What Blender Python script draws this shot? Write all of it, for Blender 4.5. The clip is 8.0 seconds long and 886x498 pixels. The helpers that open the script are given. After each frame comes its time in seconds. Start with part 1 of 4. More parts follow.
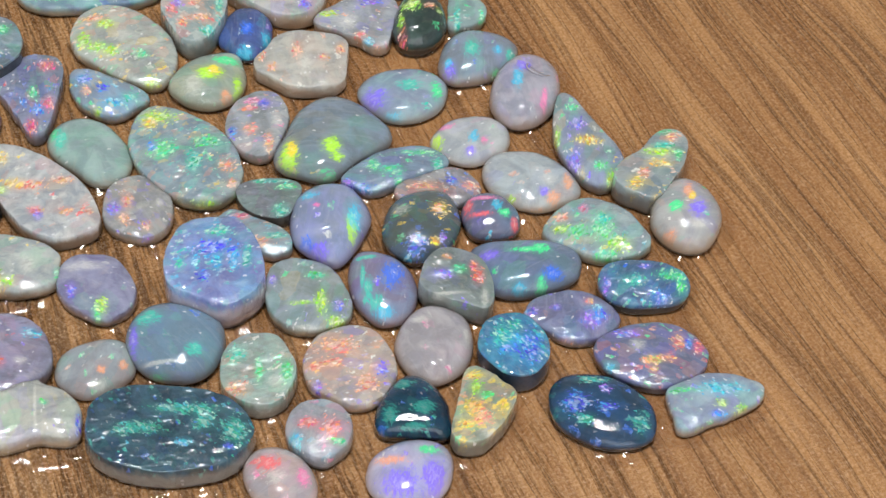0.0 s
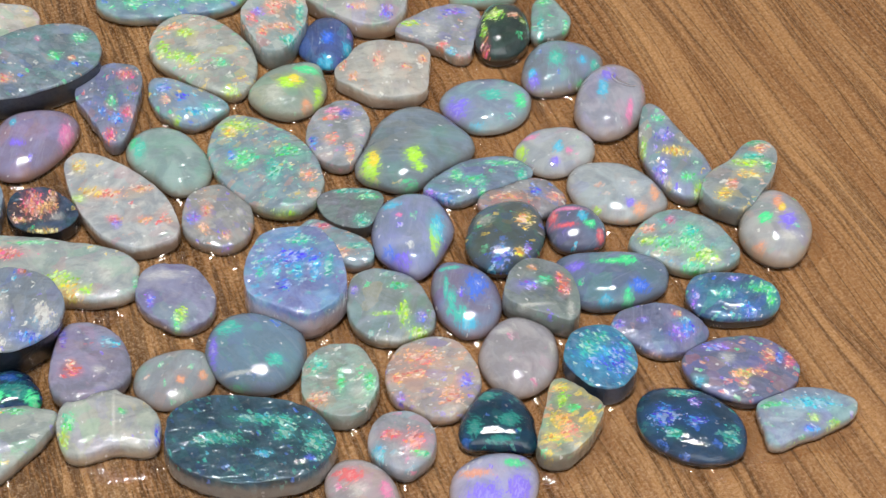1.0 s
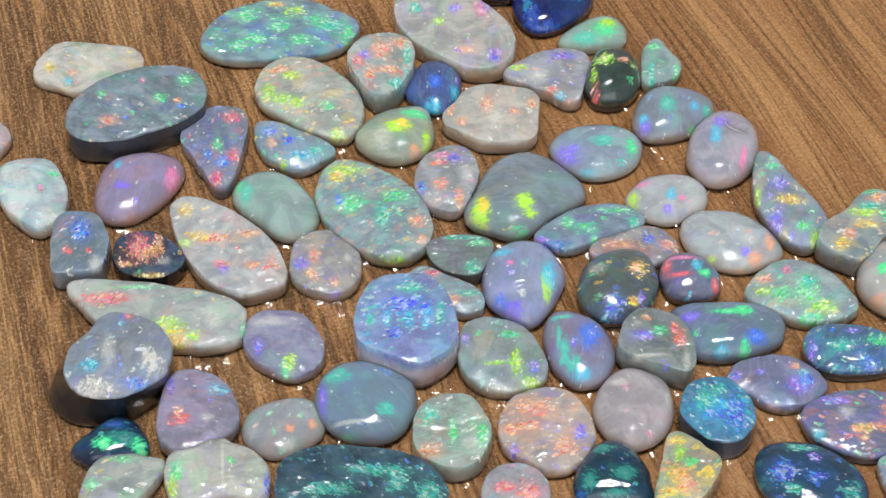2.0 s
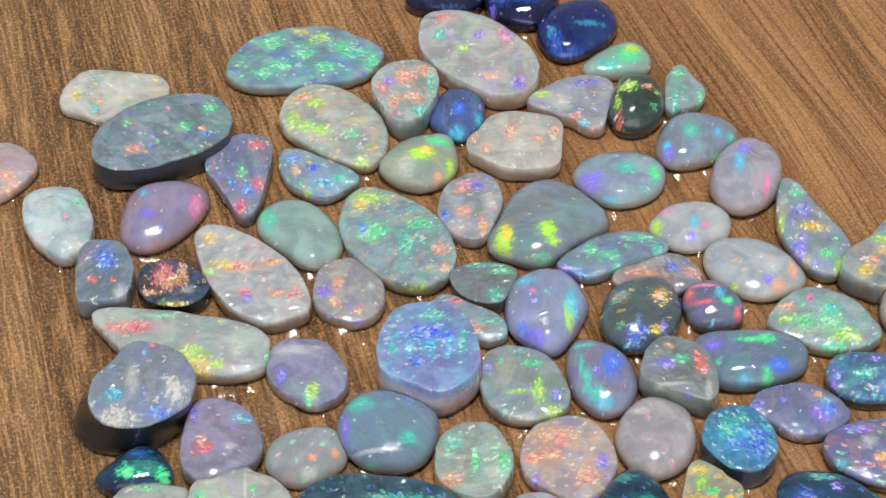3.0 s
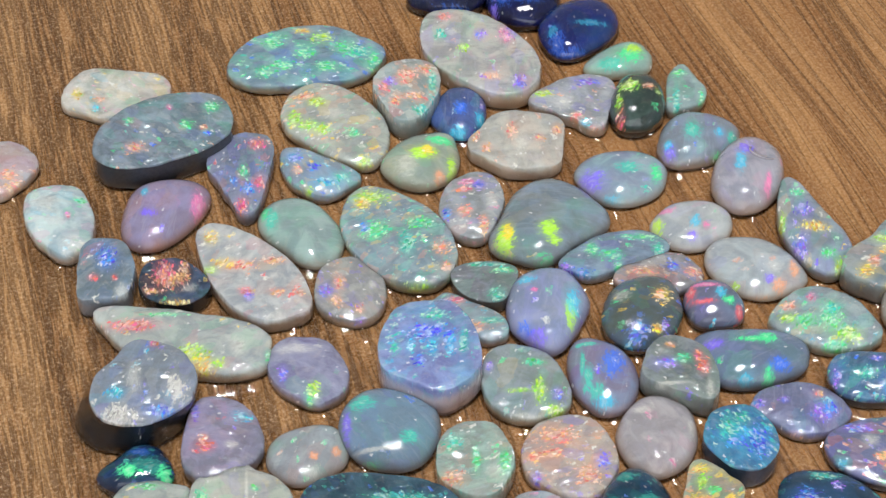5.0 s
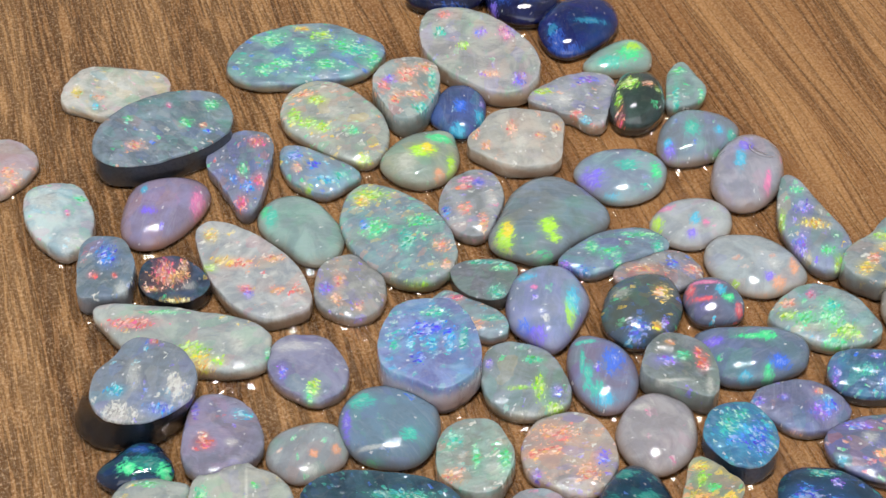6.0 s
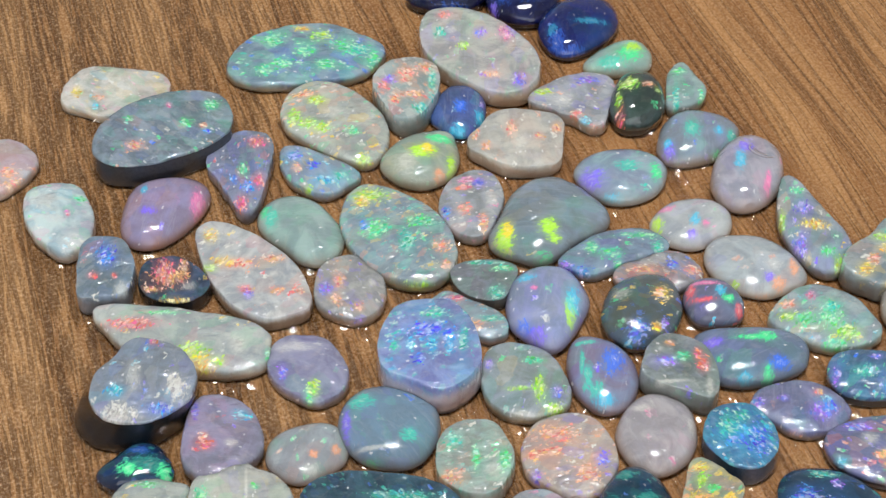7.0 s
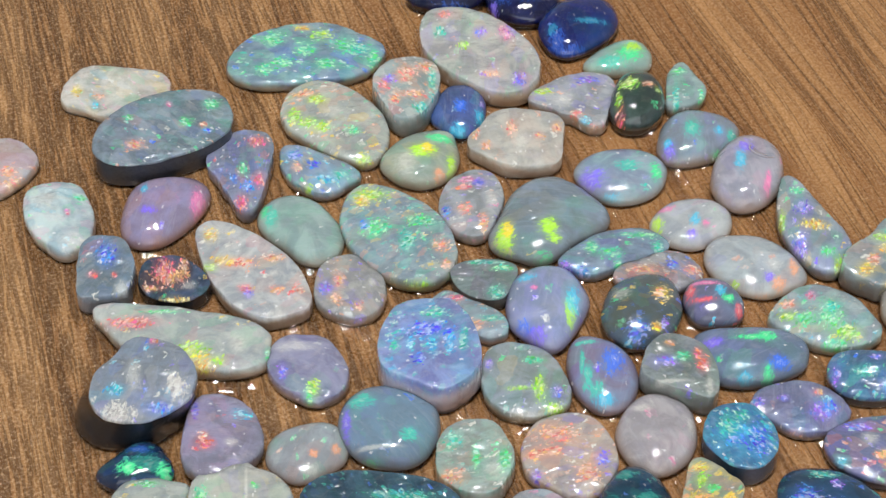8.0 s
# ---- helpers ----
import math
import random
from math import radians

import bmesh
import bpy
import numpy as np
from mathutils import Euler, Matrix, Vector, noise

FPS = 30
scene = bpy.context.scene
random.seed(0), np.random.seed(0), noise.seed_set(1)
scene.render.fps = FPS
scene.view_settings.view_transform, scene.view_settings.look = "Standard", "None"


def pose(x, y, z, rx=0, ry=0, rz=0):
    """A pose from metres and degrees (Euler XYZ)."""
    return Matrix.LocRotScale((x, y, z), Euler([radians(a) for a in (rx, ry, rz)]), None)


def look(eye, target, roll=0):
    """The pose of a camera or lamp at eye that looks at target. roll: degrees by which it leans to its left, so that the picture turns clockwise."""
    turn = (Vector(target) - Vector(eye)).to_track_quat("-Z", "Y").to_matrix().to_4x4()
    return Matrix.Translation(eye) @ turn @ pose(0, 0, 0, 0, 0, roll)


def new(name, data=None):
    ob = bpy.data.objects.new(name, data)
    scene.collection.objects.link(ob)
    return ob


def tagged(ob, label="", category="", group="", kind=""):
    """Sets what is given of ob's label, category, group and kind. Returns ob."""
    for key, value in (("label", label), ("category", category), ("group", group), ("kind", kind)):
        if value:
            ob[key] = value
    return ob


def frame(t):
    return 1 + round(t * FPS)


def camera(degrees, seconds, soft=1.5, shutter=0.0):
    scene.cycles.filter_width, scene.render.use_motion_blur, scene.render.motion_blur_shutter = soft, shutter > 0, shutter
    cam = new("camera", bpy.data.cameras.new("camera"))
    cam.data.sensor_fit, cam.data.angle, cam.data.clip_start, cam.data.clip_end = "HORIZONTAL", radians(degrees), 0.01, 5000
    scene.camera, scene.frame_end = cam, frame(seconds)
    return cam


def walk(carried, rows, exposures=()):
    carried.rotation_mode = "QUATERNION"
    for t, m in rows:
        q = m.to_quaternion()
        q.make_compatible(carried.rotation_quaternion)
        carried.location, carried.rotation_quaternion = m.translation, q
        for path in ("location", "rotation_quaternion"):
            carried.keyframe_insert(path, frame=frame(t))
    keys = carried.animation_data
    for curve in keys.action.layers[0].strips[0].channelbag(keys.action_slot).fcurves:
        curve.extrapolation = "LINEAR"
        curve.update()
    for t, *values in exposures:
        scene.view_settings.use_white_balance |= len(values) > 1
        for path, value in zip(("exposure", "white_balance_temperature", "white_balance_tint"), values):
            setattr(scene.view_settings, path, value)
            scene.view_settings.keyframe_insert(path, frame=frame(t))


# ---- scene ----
cam = camera(22.2, 8.0, soft=1.4)
PATH = [
    (0, (0.01339, -0.15608, 0.19386), (0.0285, -0.00816, 0.0), 3.243),
    (0.2, (0.01411, -0.15261, 0.19193), (0.02776, -0.00842, 0.0), 2.806),
    (0.5, (0.01268, -0.15355, 0.1892), (0.02683, -0.00846, 0.0), 3.091),
    (0.7, (0.0115, -0.15394, 0.19019), (0.02519, -0.00849, 0.0), 2.8),
    (1, (0.01055, -0.15581, 0.18837), (0.01961, -0.00639, 0.0), 1.659),
    (1.2, (0.00662, -0.15335, 0.19143), (0.01549, -0.00542, 0.0), 2.025),
    (1.5, (0.00416, -0.15427, 0.18501), (0.01073, -0.0045, 0.0), 1.273),
    (1.7, (0.00092, -0.15315, 0.18372), (0.00805, -0.00389, 0.0), 1.51),
    (2, (0.00433, -0.15235, 0.18581), (0.00807, 0.00031, 0.0), 0.568),
    (2.2, (0.0058, -0.15147, 0.18732), (0.00732, 0.00299, 0.0), -0.139),
    (3.5, (0.00635, -0.15107, 0.18765), (0.0055, 0.00444, 0.0), -0.85),
    (4, (0.00539, -0.15143, 0.18708), (0.00537, 0.00392, 0.0), -0.529),
    (4.5, (0.00591, -0.15133, 0.18749), (0.0055, 0.00416, 0.0), -0.632),
    (6, (0.00603, -0.15162, 0.18726), (0.00549, 0.00374, 0.0), -0.725),
    (6.5, (0.00596, -0.15121, 0.18758), (0.0055, 0.00368, 0.0), -0.654),
    (7, (0.00592, -0.15134, 0.18748), (0.0055, 0.00379, 0.0), -0.636),
    (7.5, (0.00594, -0.15133, 0.18748), (0.0055, 0.00367, 0.0), -0.644),
    (8, (0.00559, -0.15131, 0.18754), (0.0055, 0.00374, 0.0), -0.462),
]
walk(cam, [(t, look(eye, target, roll)) for t, eye, target, roll in PATH])

# ---- light: a twin-strip ceiling lamp over the table, in a plain pale room ----
LAMP = (0.0, -0.12, 1.35)
LAMP_WATTS = 7.9
FRONT_FILL_WATTS = 16.0
world = bpy.data.worlds.new("world")
scene.world = world
world.use_nodes = True
world.node_tree.nodes["Background"].inputs[0].default_value = (0.80, 0.90, 1.0, 1)
world.node_tree.nodes["Background"].inputs[1].default_value = 0.1
scene.view_settings.exposure = 0.0
for k in (-1, 1):
    strip = bpy.data.lights.new("lamp_strip", "AREA")
    strip.shape, strip.size, strip.size_y = "RECTANGLE", 0.34, 0.06
    strip.energy, strip.color = LAMP_WATTS, (1.0, 0.99, 0.985)
    new("lamp_strip", strip).matrix_world = pose(LAMP[0], LAMP[1] + 0.065 * k, LAMP[2] - 0.012, 0, 0, 8)

# unseen fill lamp, added behind the camera to brighten stone fronts and gaps
front_fill = bpy.data.lights.new("front_fill_light", "AREA")
front_fill.shape, front_fill.size, front_fill.size_y, front_fill.energy, front_fill.color = "RECTANGLE", 2.0, 1.2, FRONT_FILL_WATTS, (0.96, 0.97, 1.0)
new("front_fill_light", front_fill).matrix_world = look((0, -1.84, 0.65), (0, 0, 0.55))

# ---- small helpers ----


def srgb(code):
    """Linear colour of a six-digit colour code."""
    out = []
    for i in (0, 2, 4):
        c = int(code[i:i + 2], 16) / 255
        out.append(c / 12.92 if c <= 0.04045 else ((c + 0.055) / 1.055) ** 2.4)
    return (*out, 1)


def part(name, bm, material, parent=None, label=""):
    me = bpy.data.meshes.new(name)
    bm.to_mesh(me)
    bm.free()
    me.materials.append(material)
    ob = new(name, me)
    if parent:
        ob.parent = parent
    return tagged(ob, label)


class Nodes:
    """A short hand for node trees."""

    def __init__(self, name):
        self.mat = bpy.data.materials.new(name)
        self.mat.use_nodes = True
        self.tree = self.mat.node_tree
        self.bsdf = self.tree.nodes["Principled BSDF"]
        self.out = self.tree.nodes["Material Output"]

    def add(self, kind, values=()):
        return self.fill(self.tree.nodes.new(kind), values)

    def fill(self, n, values):
        for key, v in dict(values).items():
            if isinstance(v, bpy.types.NodeSocket):
                self.tree.links.new(v, n.inputs[key])
            else:
                n.inputs[key].default_value = v
        return n

    def math(self, op, a, b=0.0):
        n = self.tree.nodes.new("ShaderNodeMath")
        n.operation = op
        return self.fill(n, {0: a, 1: b}).outputs[0]

    def mix(self, fac, a, b, blend="MIX"):
        n = self.tree.nodes.new("ShaderNodeMix")
        n.data_type, n.blend_type = "RGBA", blend
        return self.fill(n, {0: fac, 6: a, 7: b}).outputs[2]

    def noise(self, vec, scale, detail=2.0, rough=0.5, warp=0.0):
        n = self.add("ShaderNodeTexNoise", {"Vector": vec, "Scale": scale, "Detail": detail, "Roughness": rough, "Distortion": warp})
        return n.outputs[0], n.outputs[1]

    def ramp(self, x, lo, hi, a=0.0, b=1.0):
        n = self.tree.nodes.new("ShaderNodeMapRange")
        n.interpolation_type = "SMOOTHSTEP"
        return self.fill(n, {0: x, 1: lo, 2: hi, 3: a, 4: b}).outputs[0]

    def vec(self, op, a, b=(0, 0, 0), scale=1.0):
        n = self.tree.nodes.new("ShaderNodeVectorMath")
        n.operation = op
        return self.fill(n, {0: a, 3: scale} if op == "SCALE" else {0: a} if op == "LENGTH" else {0: a, 1: b})

    def inside(self, vec, place, turn, size):
        """The vector in the axes of an ellipse of that place, turn and size."""
        n = self.tree.nodes.new("ShaderNodeMapping")
        n.vector_type = "TEXTURE"
        return self.fill(n, {0: vec, 1: place, 2: (0, 0, turn), 3: size}).outputs[0]

    def put(self, **values):
        for key, v in values.items():
            key = key.replace("_", " ")
            if isinstance(v, bpy.types.NodeSocket):
                self.tree.links.new(v, self.bsdf.inputs[key])
            else:
                self.bsdf.inputs[key].default_value = v
        return self.mat

    def bump(self, height, strength, distance):
        return self.add("ShaderNodeBump", {"Strength": strength, "Distance": distance, "Height": height}).outputs[0]


# ---- materials ----
FIRE = {"R": (1.0, 0.14, 0.15, 1), "O": (1.0, 0.42, 0.22, 1), "Y": (1.0, 0.72, 0.08, 1), "YG": (0.50, 0.92, 0.06, 1),
        "G": (0.09, 0.84, 0.34, 1), "T": (0.06, 0.66, 0.50, 1), "C": (0.06, 0.60, 0.86, 1), "B": (0.05, 0.21, 0.96, 1),
        "V": (0.26, 0.17, 0.98, 1), "P": (0.95, 0.24, 0.50, 1), "W": (0.82, 0.82, 0.74, 1), "M": (0.66, 0.64, 0.60, 1)}


def opal_face(pale, deep, fire, cover, size, flashes, seed, wear, yaw, foot="", tall=1.0, fade=(0.80, 0.22)):
    """Milky opal with random chips of fire and some larger flashes, in millimetres of the stone."""
    n = Nodes("opal_face")
    mm = n.vec("SCALE", n.add("ShaderNodeTexCoord").outputs["Object"], scale=1000).outputs[0]
    p = n.vec("ADD", mm, (seed * 7.3 % 91, seed * 13.1 % 83, seed * 3.7 % 67)).outputs[0]
    flat = n.vec("MULTIPLY", p, (1, 1, 0.5)).outputs[0]
    cloud, _ = n.noise(flat, 0.30, 4, 0.6, 0.8)
    fleck, fleck_c = n.noise(flat, 1.4, 4, 0.65)
    fine, fine_c = n.noise(flat, 7.0, 2, 0.6)
    # fibres run one way through the stone
    lay = seed * 1.9
    thread = n.inside(flat, (0, 0, 0), lay, (2.6, 0.42, 1.0))
    fibre, _ = n.noise(thread, 0.9, 3, 0.6, 0.5)
    strand, _ = n.noise(n.inside(flat, (0, 0, 0), lay + 0.5, (1.0, 0.45, 1.0)), 1.3, 2, 0.5, 1.0)
    grains = n.add("ShaderNodeTexVoronoi", {"Vector": n.inside(n.vec("ADD", flat, n.vec("SCALE", fleck_c, scale=0.7).outputs[0]).outputs[0], (0, 0, 0), lay, (1.5, 0.80, 1.0)), "Scale": 2.9})
    grains.distance = "CHEBYCHEV"
    tiny = n.add("ShaderNodeSeparateColor", {0: grains.outputs["Color"]}).outputs
    value = sum(srgb(pale)[:3]) / 3
    tint = 1.0 if value > 0.12 else 0.35
    # body: cloudy, with a faint play of all its colours
    bright = tuple(min(0.9, (1.16 + 0.08 * wear) * c * k) for c, k in zip(srgb(pale)[:3], (0.965, 1.01, 1.015))) + (1,)
    dull = tuple((0.90 - 0.06 * wear) * c * k for c, k in zip(srgb(deep)[:3], (0.965, 1.01, 1.015))) + (1,)
    body = n.mix(n.ramp(cloud, 0.34, 0.64), bright, dull)
    mid, mid_c = n.noise(flat, 0.75, 3, 0.6, 0.7)
    body = n.mix(n.ramp(mid, 0.50, 0.72, 0, 0.17 * tint * (0.3 + 0.7 * wear)), body, (0.44, 0.49, 0.70, 1))
    body = n.mix(n.ramp(mid, 0.46, 0.28, 0, 0.18 * tint * (0.3 + 0.7 * wear)), body, (0.66, 0.56, 0.46, 1))
    body = n.mix(n.ramp(n.noise(flat, 0.22, 2, 0.5, 0.5)[0], 0.48, 0.75, 0, (0.04 if fire[-1] in "VPR" else 0.10) * tint), body, FIRE[fire[-1]])
    body = n.mix(n.ramp(fibre, 0.50, 0.78, 0, 0.11 * (tint if tint == 1 else 0.1)), body, (0.72, 0.76, 0.80, 1))
    warp = n.vec("ADD", flat, n.vec("SCALE", fleck_c, scale=1.1 * size).outputs[0]).outputs[0]
    warp = n.vec("ADD", warp, n.vec("SCALE", fine_c, scale=0.25 * size).outputs[0]).outputs[0]
    warp = n.inside(warp, (0, 0, 0), lay, (1.35, 0.8, 1.0))
    cells = n.add("ShaderNodeTexVoronoi", {"Vector": warp, "Scale": 0.85 / size})
    cells.distance = "CHEBYCHEV"
    rnd = n.add("ShaderNodeSeparateColor", {0: cells.outputs["Color"]}).outputs
    broad = n.add("ShaderNodeTexVoronoi", {"Vector": warp, "Scale": 0.42 / size})
    wide = n.add("ShaderNodeSeparateColor", {0: broad.outputs["Color"]}).outputs

    def picked(x):
        pick = n.add("ShaderNodeValToRGB", {0: x})
        pick.color_ramp.interpolation = "CONSTANT"
        for i, letter in enumerate(fire):
            e = pick.color_ramp.elements[i] if i < 2 else pick.color_ramp.elements.new(i / len(fire))
            e.position, e.color = i / len(fire), FIRE[letter]
        return pick.outputs[0]

    body = n.mix(n.ramp(wide[2], 0.35, 1.0, 0, (0.06 + 0.22 * cover) * tint), body, picked(wide[1]))
    patch, _ = n.noise(flat, 0.36, 2, 0.5)
    want = n.ramp(patch, 0.42, 0.64, cover * 0.22, cover * 1.0)
    chip = n.math("GREATER_THAN", rnd[0], n.math("SUBTRACT", 1.0, want))
    worn = n.math("ADD", cells.outputs["Distance"], n.math("MULTIPLY", tiny[0], 0.34))
    shine = n.math("MULTIPLY", chip, n.ramp(worn, 0.66, 0.46))
    shine = n.math("MULTIPLY", shine, n.ramp(rnd[2], 0, 1, 0.10, 0.85 if tint == 1 else 0.6))
    shine = n.math("MULTIPLY", shine, n.ramp(strand, 0.36, 0.56, 0.30, 1.0))
    lit = n.mix(n.ramp(tiny[1], 0.25, 0.95, 0, (0.65 if cover < 0.7 else 0.15) * tint), picked(rnd[1]), (0.86, 0.90, 0.86, 1))
    colour = n.mix(shine, body, lit)
    # larger flashes: solid patches with torn, streaky rims; more broken on worn stones
    veil, dim = (0.26, 1.0) if value > 0.12 else (0.12, 0.70) if value > 0.05 else (0.06, 0.45)
    torn = n.math("MULTIPLY", n.math("SUBTRACT", strand, 0.5), 2.4)
    torn = n.math("ADD", torn, n.math("MULTIPLY", n.math("SUBTRACT", mid, 0.5), 1.0))
    torn = n.math("ADD", torn, n.math("MULTIPLY", n.math("SUBTRACT", tiny[2], 0.5), 0.3))
    crisp = n.ramp(grains.outputs["Distance"], 0.50, 0.36)
    pastel = 0.25 if cover > 0.7 else 0.70
    silk = n.ramp(fibre, 0.32, 0.56, 0.50, 1.0)
    for x, y, a, b, turn, letter in flashes:
        far = n.vec("LENGTH", n.inside(mm, (x, y, 0), radians(turn), (a, b, 1e4))).outputs["Value"]
        near = n.math("ADD", far, torn)
        tone = FIRE[letter]
        light = tuple(0.40 * c + 0.60 * w for c, w in zip(tone[:3], (0.96, 0.98, 0.88))) + (1,)
        gain = dim if letter in "TBC" else 1.0
        turned = n.add("ShaderNodeHueSaturation", {"Hue": n.ramp(tiny[0], 0, 1, 0.455, 0.54), "Saturation": 0.96, "Value": n.ramp(tiny[1], 0, 0.5, 0.62, 1.05), "Color": tone}).outputs[0]
        colour = n.mix(n.ramp(far, 1.9, 0.2, 0, veil), colour, tone)
        if letter == "W":
            core = n.math("MULTIPLY", n.ramp(near, 1.3, 0.4, 0, 0.26), n.ramp(fine, 0.3, 0.5, 0.5, 1.0))
        elif letter == "M":
            core = n.ramp(near, 1.1, 0.6, 0, 0.8)
        else:
            if wear < 0.4 and not 0.05 < value < 0.12:
                core = n.math("MULTIPLY", n.ramp(near, 1.20, 0.55, 0, (0.92 if letter in ("G", "YG", "Y") else 0.68) * gain), n.ramp(fibre, 0.30, 0.55, 0.70, 1.0))
                colour = n.mix(core, colour, n.mix(n.ramp(near, 0.55, -0.2, 0, 0.45), tone, light))
                continue
            whole = n.ramp(near, 1.05, 0.60, 0, 0.50)
            bits = n.math("MULTIPLY", n.math("LESS_THAN", tiny[2], n.ramp(near, 1.30, 0.30)), crisp)
            core = n.math("MULTIPLY", n.math("MAXIMUM", whole, n.math("MULTIPLY", bits, gain)), silk)
        colour = n.mix(core, colour, n.mix(n.ramp(tiny[1], 0.55, 0.75, 0, pastel), turned, light))
    # towards the foot a translucent stone turns to its plain warm potch
    if foot:
        deepness = n.math("ADD", n.math("DIVIDE", n.add("ShaderNodeSeparateXYZ", {0: mm}).outputs[2], tall), n.math("MULTIPLY", n.math("SUBTRACT", mid, 0.5), 0.35))
        # potch colour lightened, painting in the warm light that glows through the foot
        root = tuple(min(0.85, 1.45 * c) for c in srgb(foot)[:3]) + (1,)
        colour = n.mix(n.ramp(deepness, *fade, 0, 0.88), colour, root)
    # tiny white specks: dust, and painted-in glints of surface scratches
    sparkle = n.math("MULTIPLY", n.math("GREATER_THAN", tiny[0], 0.99 - 0.025 * wear), n.ramp(grains.outputs["Distance"], 0.42, 0.22, 0, 0.55 * tint))
    colour = n.mix(sparkle, colour, (0.9, 0.9, 0.9, 1))
    rough = n.ramp(fleck, 0.3, 0.7, 0.015, 0.03 + 0.02 * wear)
    # worn, slightly faceted skin: each cell leans its own way
    spread = n.vec("ADD", flat, n.vec("SCALE", fleck_c, scale=0.9).outputs[0]).outputs[0]
    facets = n.add("ShaderNodeTexVoronoi", {"Vector": spread, "Scale": 0.75})

    def leaning(cell, where):
        off = n.vec("SUBTRACT", where, cell.outputs["Position"]).outputs[0]
        return n.vec("DOT_PRODUCT", off, n.vec("SUBTRACT", cell.outputs["Color"], (0.5, 0.5, 0.5)).outputs[0]).outputs["Value"]

    swell, _ = n.noise(n.inside(flat, (0, 0, 0), -radians(yaw), (1.4, 0.8, 1.0)), 0.9, 1, 0.4)
    dents = n.math("MULTIPLY", swell, 0.06 + 1.0 * wear)
    dents = n.math("ADD", dents, n.math("MULTIPLY", fibre, 0.03 + 0.05 * wear))
    dents = n.math("ADD", dents, n.math("MULTIPLY", fine, 0.002 + 0.008 * wear))
    dents = n.math("ADD", dents, n.math("MULTIPLY", leaning(facets, spread), 0.04 + 0.55 * wear))
    dents = n.math("ADD", dents, n.math("MULTIPLY", leaning(cells, warp), 0.03 + 0.22 * wear))
    pits = n.add("ShaderNodeTexVoronoi", {"Vector": n.inside(flat, (0, 0, 0), 0.35 - radians(yaw), (2.0, 0.8, 1.0)), "Scale": 1.0})
    chance = n.add("ShaderNodeSeparateColor", {0: pits.outputs["Color"]}).outputs[0]
    nick = n.math("MULTIPLY", n.math("LESS_THAN", chance, 0.04 + 0.40 * wear), n.ramp(pits.outputs["Distance"], 0.40, 0.04))
    dents = n.math("SUBTRACT", dents, n.math("MULTIPLY", nick, 0.20))
    skin = n.bump(dents, 1.0, 0.00040)
    n.put(Base_Color=colour, Roughness=rough, IOR=1.46, Subsurface_Weight=1.0 if value > 0.2 else 0.4,
                 Subsurface_Radius=(1.1, 1.0, 0.95), Subsurface_Scale=0.0035, Coat_Weight=0.8, Coat_Roughness=0.015, Coat_IOR=1.36, Normal=skin, Coat_Normal=skin)
    return n.mat


def potch(code, seed):
    """The plain, unfired rock of a stone's back and sides."""
    n = Nodes("potch")
    mm = n.vec("SCALE", n.add("ShaderNodeTexCoord").outputs["Object"], scale=1000).outputs[0]
    p = n.vec("ADD", mm, (seed * 3.1 % 77, seed * 5.7 % 71, 0)).outputs[0]
    a, _ = n.noise(p, 0.45, 4, 0.6)
    b, _ = n.noise(p, 3.0, 3, 0.6)
    base = srgb(code)
    # pale potch is brightened in colour to paint in light passing through the stone
    if sum(base) > 1.5:
        base = tuple(min(0.85, 1.55 * c) for c in base[:3]) + (1,)
    dark = tuple(c * 0.66 for c in base[:3]) + (1,)
    warm = (base[0] * 1.18, base[1] * 1.02, base[2] * 0.84, 1)
    colour = n.mix(n.ramp(b, 0.4, 0.75, 0, 0.6), n.mix(n.ramp(a, 0.35, 0.65), base, warm), dark)
    n.put(Base_Color=colour, Roughness=0.12, IOR=1.46, Coat_Weight=0.6, Coat_Roughness=0.03, Coat_IOR=1.36, Subsurface_Weight=0.8, Subsurface_Radius=(1.2, 1.0, 0.8), Subsurface_Scale=0.004, Normal=n.bump(b, 0.2, 0.0003))
    return n.mat


